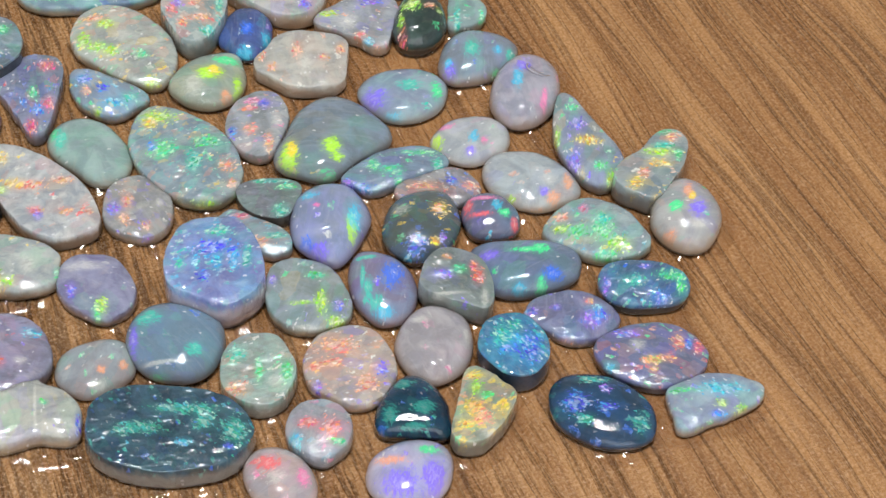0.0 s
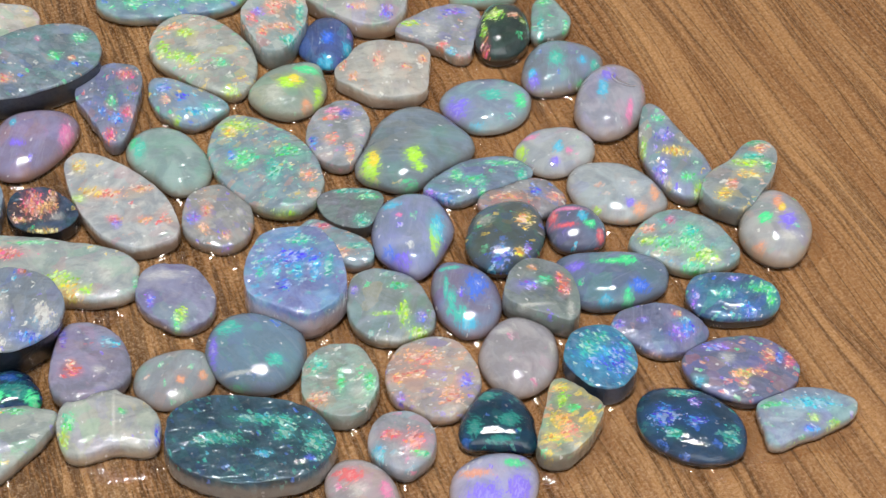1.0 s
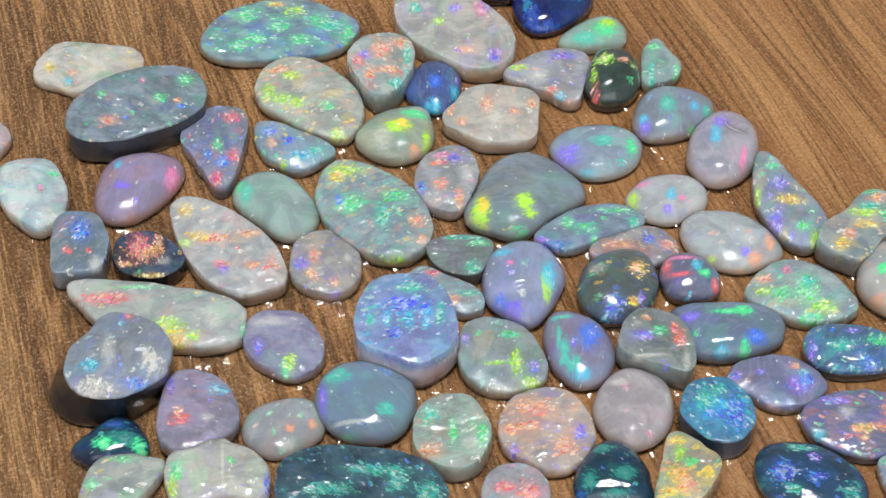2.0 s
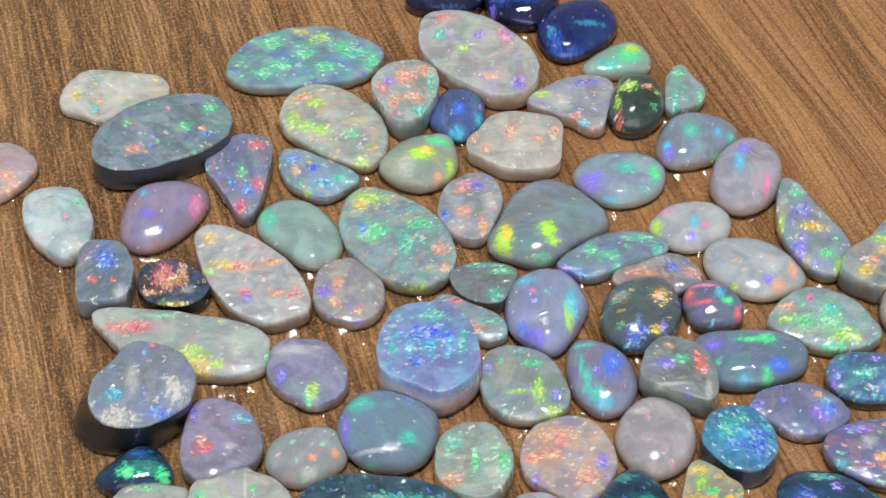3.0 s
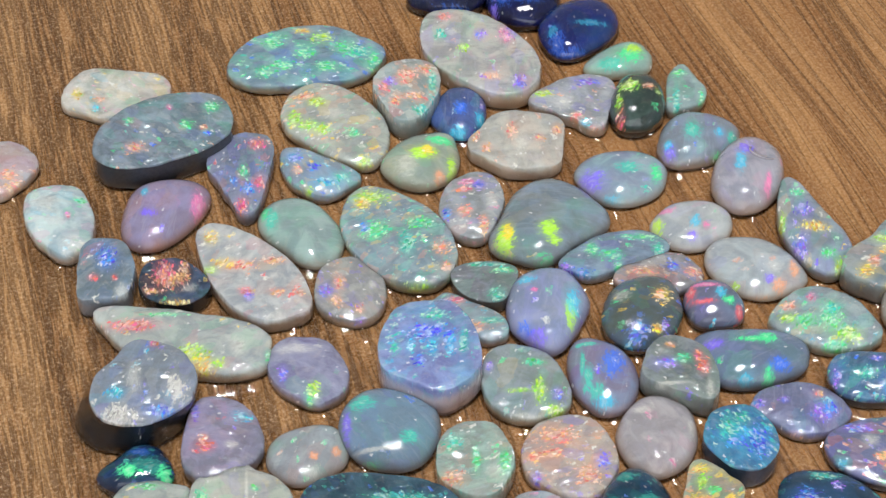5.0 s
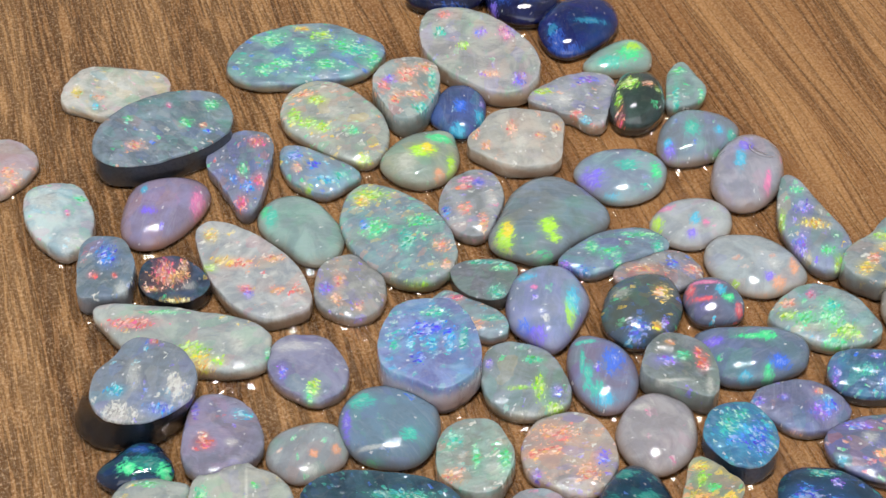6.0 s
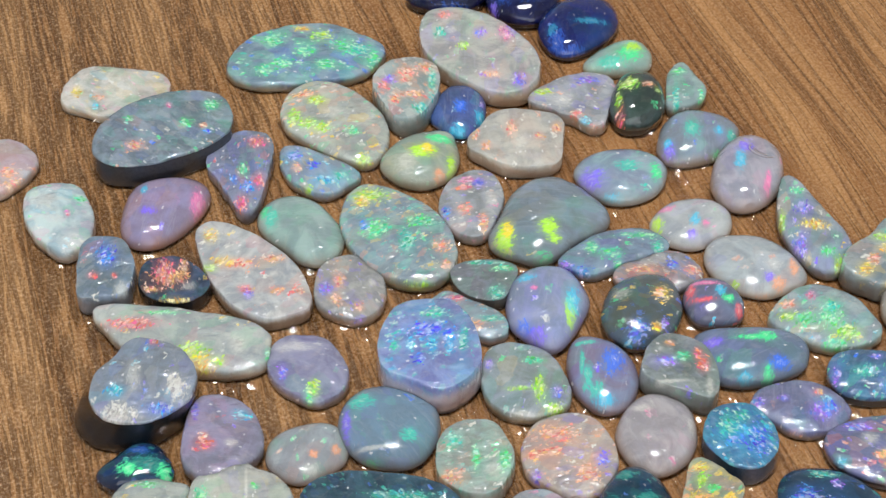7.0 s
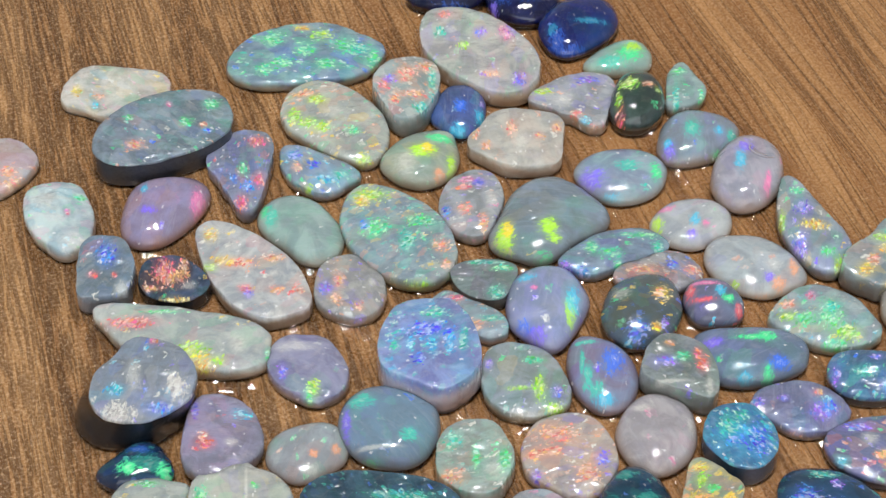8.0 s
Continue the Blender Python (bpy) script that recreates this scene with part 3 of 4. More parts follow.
opal("cream opal with wavy outline and a pointed edge", -14.66, -29.17, 5.02, 4.22, -10, 3.0, "m",
     (-.007, .009, .062, .025, .123, -.05, .001, -.026, -.066, -.002, .004, -.025, .006, .006, -.019, .013),
     "b0aea4", "a9aca8", "a18d74", "GYVW", .25, .8,
     [(-3.55, -0.99, 1.19, 0.66, 105, 'G'), (-3.52, -2.99, 1.05, 0.43, 104, 'YG'), (5.39, -0.85, 1.18, 0.33, 102, 'B'), (1.48, 0.85, 0.44, 0.33, 5, 'G'), (0.74, 0.39, 2.12, 0.16, 103, 'W'), (-3.17, 1.44, 1.1, 0.54, 8, 'W')])
opal("smoky violet opal with a small red streak", -16.88, -22.16, 5.06, 4.27, -89, 3.2, "m",
     (.001, .003, .03, -.003, -.021, -.058, -.008, .012, .017, .001, -.006, .004, .001, -.002, -.001, -.006),
     "8f8aa2", "8b899a", "6c6766", "PVR", .12, .8,
     [(1.49, -1.24, 0.79, 0.67, 77, 'R'), (0.46, -1.56, 0.55, 0.45, 11, 'O'), (-3.01, -2.56, 1.11, 0.34, 3, 'V'), (1.36, 1.16, 0.56, 0.41, 84, 'W'), (-2.17, 2.29, 1.02, 0.69, 85, 'C')])
opal("small smooth grey opal with pinkish sparks", -8.20, -23.17, 4.20, 3.59, 22, 2.0, "d",
     (-0, -0, .03, .002, .012, .009, -.025, -.003, -.016, .005, .006, .004, -.002, .001, .002, .001),
     "979ea2", "9a9ca2", "8a7d76", "OWG", .12, .6,
     [(2.62, -1.32, 0.54, 0.45, 74, 'O'), (0.31, -1.09, 0.45, 0.4, 147, 'O'), (-0.53, -2.56, 0.78, 0.67, 151, 'W')])
opal("grey-lilac oval opal with one green spark", -8.42, -13.20, 4.62, 3.88, -47, 2.3, "m",
     (-0, 0, .03, .002, .009, -.012, -.005, .002, -.021, .004, -0, .001, .003, .004, -0, .002),
     "8c8ba2", "8684a0", "7d6e66", "GVW", .1, .7,
     [(2.96, -2.38, 0.91, 0.46, 140, 'G'), (-1.05, -2.5, 1.0, 0.46, 140, 'V'), (-2.53, 0.67, 1.75, 0.58, 46, 'W'), (2.74, -1.58, 0.99, 0.57, 140, 'YG')])
opal("smooth blue-grey oval cabochon with green crescent", -0.00, -20.33, 5.31, 5.06, -29, 3.0, "d",
     (0, -0, .008, .002, -.012, -.007, .001, -.012, -.001, .004, -.005, -.003, -.001, .001, .001, .002),
     "6f8799", "7a90a0", "6a6c70", "GBV", .08, .8,
     [(-3.64, -2.37, 1.92, 0.45, 121, 'V'), (0.44, -5.34, 1.12, 0.54, 28, 'G'), (2.8, -0.8, 0.79, 0.68, 26, 'T'), (-3.48, 0.49, 1.25, 0.84, 27, 'T'), (0.28, -3.73, 2.24, 0.2, 29, 'W')])
opal("large dark teal oval slab opal with green veining", -0.61, -32.32, 8.23, 5.66, -7, 3.6, "f",
     (-.001, -.001, .065, .006, .021, .015, -.02, -.006, .004, -.001, -.004, .002, .002, .003, .001, .003),
     "3a525e", "324858", "78746e", "TTBC", .28, .4,
     [(3.54, 1.09, 1.19, 1.1, 113, 'T'), (1.95, -1.66, 0.77, 0.45, 3, 'C'), (-2.93, -0.44, 2.21, 0.78, 4, 'T'), (6.73, 0.04, 1.69, 1.21, 99, 'T'), (6.4, -1.81, 0.5, 0.45, 175, 'B'), (1.71, 2.26, 3.33, 0.6, 5, 'T')])
opal("sage green round opal with mossy texture", 8.49, -25.12, 4.47, 4.06, -86, 3.0, "f",
     (0, -0, .015, .002, .007, .01, -.006, 0, .019, .015, -.009, -0, .002, -.011, -0, .002),
     "8fa59c", "9aa39c", "8b8c86", "TGWO", .4, .6,
     [(0.77, 2.9, 1.5, 0.57, 175, 'G'), (0.47, 0.09, 1.22, 0.45, 176, 'G'), (-1.83, -2.0, 0.97, 0.9, 9, 'T'), (2.22, -2.59, 1.12, 0.81, 82, 'O'), (2.04, 1.93, 0.95, 0.9, 6, 'W')])
opal("peach speckled round opal with orange fire", 17.97, -24.22, 5.06, 4.82, -62, 2.4, "m",
     (-0, 0, .008, .003, .027, .006, .005, -.003, -.003, -.016, -.001, .002, -.004, .002, 0, .002),
     "b3a294", "aaa2a2", "a08c78", "OWVO", .6, .5,
     [(3.08, 0.23, 1.02, 0.95, 61, 'O'), (-2.36, -0.28, 1.95, 1.11, 60, 'O'), (2.3, 2.32, 0.96, 0.68, 150, 'V'), (0.85, -4.36, 0.57, 0.54, 53, 'V'), (-1.38, -3.45, 0.82, 0.8, 160, 'O'), (-0.83, -1.8, 1.37, 0.55, 60, 'O')])
opal("plain milky blush round opal", 26.82, -21.53, 4.83, 4.21, 81, 2.8, "d",
     (0, 0, .021, -0, -.004, -.003, .002, .01, -.011, .006, .002, .005, -0, 0, .001, .003),
     "a8a1a4", "a49ea2", "9c8b80", "WP", .08, .7,
     [(0.83, -3.29, 0.98, 0.35, 5, 'W'), (2.0, 1.76, 0.93, 0.43, 97, 'W')])
opal("cyan and blue streaked round opal with dark base", 34.92, -23.16, 4.07, 3.71, -60, 3.4, "f",
     (-.001, .002, .021, .002, .012, .001, -.006, -.008, -.005, -.002, 0, .004, .001, -.004, -.003, -.002),
     "4b86a6", "46749c", "34485e", "CBTC", .6, .45,
     [(-0.29, 0.21, 1.5, 0.84, 59, 'C'), (1.49, 1.07, 1.8, 1.03, 144, 'B'), (-1.35, -0.8, 1.53, 0.92, 144, 'T'), (-1.73, 1.22, 0.81, 0.56, 60, 'T'), (0.26, -0.87, 1.15, 0.69, 59, 'B')])
opal("dark teal half-moon opal with green veins", 24.22, -29.81, 4.00, 3.81, -34, 3.0, "d",
     (-.002, .005, -.002, .005, .126, -.002, .012, -.031, -.002, -.016, .024, -.004, .008, -.016, 0, -.01),
     "17364c", "1b3348", "1a2834", "TBT", .25, .5,
     [(1.06, -0.02, 1.24, 0.93, 34, 'T'), (-2.19, 1.5, 1.13, 0.61, 33, 'T'), (-1.43, -2.4, 1.06, 0.78, 121, 'T'), (1.4, -2.17, 1.45, 0.33, 32, 'T'), (-1.25, -4.25, 0.79, 0.45, 122, 'B')])
opal("small opal with bright yellow and green harlequin fire", 31.06, -30.45, 4.44, 3.13, 72, 3.2, "f",
     (-.002, -.009, .06, 0, -.076, .113, -.044, .029, .003, .014, -.006, -.008, .008, -.024, .001, -.005),
     "9aa08c", "8f958a", "67655e", "YYGO", .75, .7,
     [(3.33, 1.5, 1.25, 0.61, 107, 'Y'), (1.68, 1.08, 0.69, 0.67, 146, 'YG'), (1.14, -0.22, 0.68, 0.47, 108, 'G'), (-0.55, 0.8, 1.01, 0.93, 116, 'Y'), (-2.64, 0.84, 1.01, 0.66, 107, 'Y'), (-1.53, -0.61, 1.07, 1.0, 178, 'O'), (0.34, -2.28, 0.8, 0.56, 12, 'Y'), (-2.98, -1.55, 0.89, 0.59, 108, 'W')])
opal("small rounded opal with pink flash", 14.62, -32.24, 3.54, 3.43, -68, 3.2, "m",
     (-0, 0, .004, 0, .007, -.009, .008, -.012, -.007, -.013, -.007, -.004, .003, -.002, -.001, -.002),
     "a39fa2", "9c9ea4", "7d7c80", "PPWC", .35, .6,
     [(-0.5, -0.95, 1.0, 0.59, 66, 'R'), (1.0, 0.83, 1.31, 1.22, 160, 'R'), (2.48, 0.92, 0.78, 0.39, 66, 'G'), (0.76, -2.98, 0.91, 0.66, 158, 'C')])
opal("pale rose oval opal near the bare front wood", 10.53, -37.27, 4.02, 3.34, -43, 2.6, "d",
     (-.001, -0, .028, .002, .02, .023, .017, -.001, .001, -.001, -0, .002, .001, .003, 0, -.001),
     "ada0a0", "a79fa2", "9c8a80", "PWO", .35, .5,
     [(-1.64, -0.01, 1.21, 0.9, 39, 'R'), (2.15, 1.13, 1.02, 0.55, 132, 'P'), (0.27, -0.49, 0.88, 0.77, 36, 'W')])
opal("pale lilac oval opal with blue clouds", 23.59, -37.08, 4.50, 3.96, 19, 2.6, "d",
     (-0, -0, .021, 0, -.01, .03, .007, .017, -.001, -.004, -.002, .005, -.001, 0, .002, .001),
     "a8a6c0", "a2a4bc", "94867e", "VWVO", .35, .9,
     [(-1.66, -1.35, 1.87, 1.4, 159, 'V'), (1.66, -1.98, 2.17, 0.99, 67, 'V'), (-1.73, 1.44, 1.44, 0.52, 159, 'O'), (2.38, 1.22, 1.11, 0.52, 159, 'G')])
opal("dark blue oval cabochon with turquoise clouds", 43.52, -30.36, 5.71, 4.43, -30, 2.6, "d",
     (-0, 0, .042, .005, .003, -0, .002, -.014, .001, .005, .004, -.005, -.002, -.002, 0, .002),
     "274560", "2c4458", "2a333c", "BTB", .35, .8,
     [(-0.53, 1.86, 0.62, 0.56, 94, 'V'), (0.42, -0.31, 1.02, 0.67, 30, 'B'), (4.34, -0.16, 1.2, 0.79, 110, 'T'), (-2.29, 2.32, 1.37, 0.48, 28, 'T'), (-0.79, -2.46, 0.79, 0.6, 32, 'T'), (-2.62, -1.14, 1.48, 1.21, 34, 'B')])
opal("grey-violet oval opal with red and orange flashes", 49.36, -23.77, 5.72, 4.26, -5, 2.1, "m",
     (.001, -0, .045, .007, -.016, .007, .018, -.011, .007, -.003, -.005, -.006, -.003, .006, .001, .001),
     "6b6f8c", "70748c", "51505a", "VOGR", .3, .5,
     [(0.04, -1.02, 0.93, 0.49, 5, 'YG'), (-0.25, -1.17, 0.81, 0.62, 10, 'O'), (1.49, -0.73, 0.81, 0.55, 7, 'O'), (0.12, -2.19, 0.47, 0.41, 20, 'O'), (2.72, 1.44, 0.99, 0.69, 83, 'O'), (4.84, 0.85, 0.85, 0.58, 83, 'R'), (3.81, 1.29, 0.85, 0.35, 87, 'B'), (-4.47, -2.09, 0.58, 0.48, 12, 'C'), (-1.65, 0.71, 0.73, 0.67, 50, 'W'), (-2.77, 2.2, 1.4, 0.57, 4, 'V')])
opal("pale wedge-shaped opal with lime edge, apart on bare wood", 54.85, -29.54, 4.93, 3.13, 17, 2.2, "m",
     (-.002, .01, .07, -.005, .09, -.069, -.042, -.019, .039, -.005, -.007, -.017, -.022, .002, .019, -.004),
     "93a4ac", "8f98b0", "9a8c7c", "GVTW", .2, .8,
     [(2.24, -2.39, 0.69, 0.53, 170, 'YG'), (-2.69, -3.37, 0.52, 0.46, 2, 'YG'), (0.64, -1.12, 0.58, 0.47, 172, 'YG'), (-2.48, 1.62, 1.49, 0.41, 161, 'G'), (-0.16, -2.2, 0.8, 0.4, 163, 'B'), (1.12, 0.58, 2.29, 0.82, 162, 'C')])
opal("flat lavender oval opal with blue flash", 41.58, -18.51, 4.72, 3.33, -10, 2.0, "m",
     (.002, .001, .047, -.002, -.032, -.003, .036, .009, .011, -.011, -.005, .009, .008, .004, 0, -.001),
     "807f9c", "7c7c98", "6c625e", "VOVC", .2, .6,
     [(2.03, -0.52, 1.29, 0.99, 14, 'V'), (-4.43, -0.36, 0.7, 0.57, 14, 'V'), (2.5, 0.99, 0.6, 0.56, 44, 'C'), (1.44, 1.72, 0.51, 0.46, 76, 'O'), (-1.52, -3.54, 1.39, 0.35, 8, 'O'), (2.84, 0.32, 0.72, 0.58, 87, 'B'), (-1.86, 0.37, 0.47, 0.43, 24, 'V')])
opal("indigo oval cabochon with green rim", 49.41, -14.79, 4.81, 3.37, -6, 2.4, "m",
     (-.001, -0, .063, .01, .02, .007, -.021, -.012, -0, .001, -.002, .003, -.001, -.001, .003, .001),
     "4c6c8c", "4a6286", "3f4850", "BTGC", .35, .5,
     [(3.1, 0.99, 1.55, 0.66, 5, 'G'), (4.08, -0.41, 1.03, 0.53, 87, 'G'), (0.15, 1.88, 0.6, 0.37, 7, 'V'), (-1.05, -0.06, 1.07, 0.73, 8, 'T'), (-4.0, -0.64, 1.02, 0.47, 89, 'V'), (1.59, -2.05, 0.95, 0.72, 11, 'B')])
opal("long slate opal with teal and white glints", 37.07, -11.82, 5.78, 3.98, -2, 3.0, "d",
     (0, -.004, .063, .012, .03, .061, -.025, -.026, -.001, .01, -.006, -.001, -.002, -.011, -.003, .004),
     "6f7a96", "707f92", "5c6068", "TGV", .15, .8,
     [(1.47, 1.28, 1.05, 0.73, 6, 'G'), (-0.81, -3.54, 0.69, 0.56, 11, 'C'), (1.49, -3.26, 1.0, 0.51, 85, 'G'), (0.01, 1.03, 1.51, 0.36, 2, 'G'), (2.73, -1.79, 1.04, 0.71, 6, 'B'), (-3.77, 0.56, 0.93, 0.58, 4, 'V')])
opal("grey-green wedge opal with red edge and blue patch", 29.63, -14.52, 4.34, 3.50, -44, 3.6, "f",
     (-.005, .006, .031, .009, .088, -.018, .013, -.048, .001, .002, .01, -.004, -.002, -.02, -.007, -.002),
     "7d8482", "788280", "747875", "GRV", .1, .7,
     [(-1.36, -0.75, 1.03, 0.64, 46, 'V'), (1.66, 1.42, 1.0, 0.57, 128, 'R'), (0.47, 1.97, 0.72, 0.46, 127, 'R'), (-2.55, 1.1, 0.46, 0.36, 49, 'O'), (-0.47, 0.68, 0.8, 0.57, 47, 'G'), (0.75, -2.37, 1.71, 0.21, 44, 'W'), (3.92, -0.33, 1.12, 0.34, 129, 'W')])
opal("blue-pink teardrop opal with turquoise stripe", 21.65, -14.08, 4.80, 3.69, -72, 3.0, "d",
     (.001, .001, .039, .002, -.014, -.031, .007, .008, -.005, -.008, -.001, .004, -.004, -.001, -0, .004),
     "7c88a0", "8d8498", "7d6a6c", "TCV", .12, .8,
     [(0.66, -1.86, 1.28, 0.46, 159, 'T'), (2.59, -1.67, 0.84, 0.68, 155, 'T'), (3.85, -1.23, 1.02, 0.63, 73, 'C'), (-3.48, -0.62, 1.16, 0.29, 72, 'T'), (-0.19, 1.22, 1.72, 1.15, 157, 'B'), (-1.2, -1.78, 1.57, 0.23, 160, 'T')])
opal("grey oval opal with lime and gold flashes", 13.67, -15.16, 5.06, 4.36, -49, 2.4, "m",
     (-0, -0, .02, -.004, -.006, .037, .017, .018, -.015, .006, -.003, .003, -.003, 0, -.001, .002),
     "8f979c", "8d9894", "857a68", "YGTV", .2, .7,
     [(-0.93, 2.19, 1.04, 0.5, 49, 'G'), (2.08, 0.21, 1.41, 0.57, 137, 'YG'), (4.91, -0.08, 1.02, 0.63, 50, 'YG'), (3.09, -3.41, 2.27, 0.49, 49, 'W'), (-3.71, -1.52, 0.65, 0.46, 138, 'V'), (3.47, 1.26, 0.84, 0.51, 136, 'V'), (0.95, -1.08, 1.49, 0.28, 49, 'YG')])
opal("tall blue opal with rough turquoise crystal top and amber base", 4.10, -12.44, 5.82, 5.39, -67, 5.0, "f",
     (-.001, 0, .012, .003, .013, .03, .013, .009, .005, -.025, .004, -.004, -.005, -.009, .002, -.001),
     "8492bc", "8288ba", "a89a9c", "TTTC", .45, .6,
     [(-2.93, 1.83, 1.39, 0.66, 66, 'T'), (-0.42, -2.05, 1.0, 0.52, 158, 'C'), (0.49, 0.05, 1.43, 0.52, 157, 'C'), (1.05, 1.88, 1.29, 0.52, 157, 'C'), (1.09, 3.24, 1.44, 0.46, 156, 'T'), (1.57, -1.95, 0.71, 0.57, 158, 'B'), (-1.28, 0.5, 2.31, 1.01, 66, 'B'), (-0.66, -3.5, 0.72, 0.46, 158, 'T')])
opal("small shell-like opal sliver with salmon edge", 8.22, -6.54, 4.25, 2.39, -31, 2.0, "m",
     (.002, -.006, .106, .009, -.019, .033, -.032, -.014, .011, -.017, -.007, .02, .006, -.004, .01, .005),
     "8e9ca4", "949aa2", "8a7a74", "COT", .25, .6,
     [(0.9, -1.09, 1.29, 0.52, 30, 'O'), (-2.06, 1.09, 0.71, 0.45, 30, 'R'), (2.31, 0.59, 1.18, 0.37, 30, 'T'), (-3.15, 0.02, 0.71, 0.53, 30, 'B')])
opal("small charcoal-grey opal with green rim", 9.91, -1.87, 3.49, 2.94, -3, 2.0, "f",
     (-.002, -.003, .027, .006, -.051, .074, -.026, .017, .004, .022, 0, -.001, .002, -.005, -.003, -.004),
     "73757c", "76777c", "5c5a58", "G", .06, .8,
     [(1.85, 1.32, 1.2, 0.46, 3, 'G'), (1.24, -1.92, 0.91, 0.83, 89, 'T'), (0.02, 2.09, 1.8, 0.31, 2, 'T')])
opal("glossy blue-violet drop cabochon", 16.31, -5.29, 5.36, 4.42, 86, 3.4, "d",
     (.002, .001, .026, -.004, -.031, -.011, .013, .023, -.006, -.024, .004, -0, -.006, -.002, .001, .005),
     "8a90b4", "8d97b0", "7d7a90", "VGW", .08, .8,
     [(-4.91, 1.45, 1.51, 1.02, 95, 'V'), (-3.87, 2.37, 0.88, 0.81, 177, 'B'), (-1.71, -2.51, 1.63, 0.53, 2, 'YG'), (2.51, 2.36, 0.95, 0.61, 94, 'C'), (0.82, 1.4, 0.35, 0.3, 97, 'P'), (-0.2, -2.76, 1.49, 0.7, 1, 'C')])
opal("thin speckled pinkish opal behind a dark dome", 28.35, -0.78, 4.46, 3.03, 6, 1.8, "m",
     (0, .002, .06, .013, -.005, -.029, .001, -.021, -.01, -0, .005, -.007, -.004, -.002, .003, -.001),
     "8d8c92", "8f8a8c", "6c625c", "ORBW", .55, .5,
     [(-1.56, 0.12, 1.79, 0.69, 173, 'O'), (1.55, 0.52, 0.63, 0.59, 51, 'B'), (3.52, -0.35, 0.84, 0.69, 1, 'O')])
opal("dark domed opal with yellow flash and blue specks", 26.25, -6.04, 4.97, 4.28, 60, 3.4, "d",
     (-0, 0, .022, .003, .009, -.002, .013, -.009, .009, -.006, -.002, .003, .001, -.002, 0, -.003),
     "4c5a64", "5a605c", "45484a", "BYBG", .35, .6,
     [(1.9, -1.29, 1.13, 0.94, 19, 'Y'), (1.56, -1.0, 0.6, 0.47, 21, 'O'), (-2.04, -2.78, 0.7, 0.51, 123, 'Y'), (-3.31, -1.14, 1.18, 1.04, 16, 'B'), (-5.86, 1.15, 0.87, 0.58, 25, 'V'), (-0.18, 2.4, 0.83, 0.67, 125, 'W'), (-1.27, -3.24, 0.59, 0.46, 21, 'V'), (-5.18, -0.78, 0.66, 0.58, 18, 'C')])
opal("small dark violet round opal with red ring flash", 33.78, -4.95, 3.38, 3.13, -42, 2.8, "d",
     (-.001, 0, .011, .003, .013, .028, .022, .01, .007, -.005, -.004, -.006, .003, .004, .003, .001),
     "696a80", "66687c", "4f4c54", "RVC", .15, .7,
     [(-2.26, -1.1, 1.06, 0.47, 126, 'R'), (-0.42, -1.29, 1.06, 0.3, 41, 'R'), (2.92, 0.41, 0.75, 0.35, 125, 'R'), (0.11, 0.95, 0.68, 0.53, 120, 'C'), (-1.6, 0.77, 1.42, 0.3, 41, 'P'), (1.45, 0.62, 0.55, 0.51, 81, 'G')])
opal("plain milky white oval opal with peach rim", 38.54, 0.26, 5.37, 4.15, -25, 2.3, "d",
     (-.001, -0, .037, .003, .01, .015, .02, .004, .01, .011, .001, .001, .004, .001, -0, .003),
     "a9b0b2", "a6acb0", "9a8c7c", "WOV", .12, .7,
     [(4.06, 0.91, 1.08, 0.48, 107, 'O'), (2.32, -4.05, 2.36, 0.45, 24, 'O'), (2.15, 0.06, 0.74, 0.67, 57, 'W'), (-0.89, -3.82, 0.48, 0.38, 32, 'YG'), (3.45, -1.88, 0.78, 0.7, 85, 'O'), (2.11, -1.64, 0.54, 0.47, 94, 'V')])
opal("small milky oval opal with rainbow glints", 32.43, 6.28, 4.40, 3.59, 10, 2.1, "d",
     (0, -0, .032, .005, -.007, .01, -0, -.007, -.015, .001, .004, -.001, .002, .006, .002, -0),
     "aeb0b0", "aaaeb2", "9a8f84", "GPVW", .15, .6,
     [(-3.98, -0.21, 1.11, 0.61, 74, 'YG'), (-2.53, 1.79, 0.86, 0.48, 170, 'P'), (1.22, -1.15, 0.48, 0.36, 70, 'P'), (0.17, -0.38, 0.8, 0.48, 73, 'C'), (-0.63, -2.24, 0.57, 0.53, 39, 'V')])
opal("slim opal sliver with green and violet flashes", 23.71, 2.13, 5.53, 2.80, 16, 2.0, "m",
     (-0, .008, .098, .025, .008, -.055, -.008, -.038, -.028, .019, .011, -.012, -.019, -.009, 0, .008),
     "7d90a0", "7c8a9a", "6f6c6a", "GTV", .3, .6,
     [(-2.19, 0.69, 0.78, 0.6, 68, 'G'), (-0.59, -0.6, 1.2, 0.7, 165, 'G'), (3.12, 0.92, 2.06, 0.39, 164, 'G'), (-5.69, -0.71, 0.84, 0.62, 165, 'V'), (-4.5, -1.86, 1.2, 0.69, 164, 'B'), (-0.24, -2.33, 0.77, 0.48, 69, 'G'), (4.65, -1.1, 0.78, 0.6, 66, 'T')])
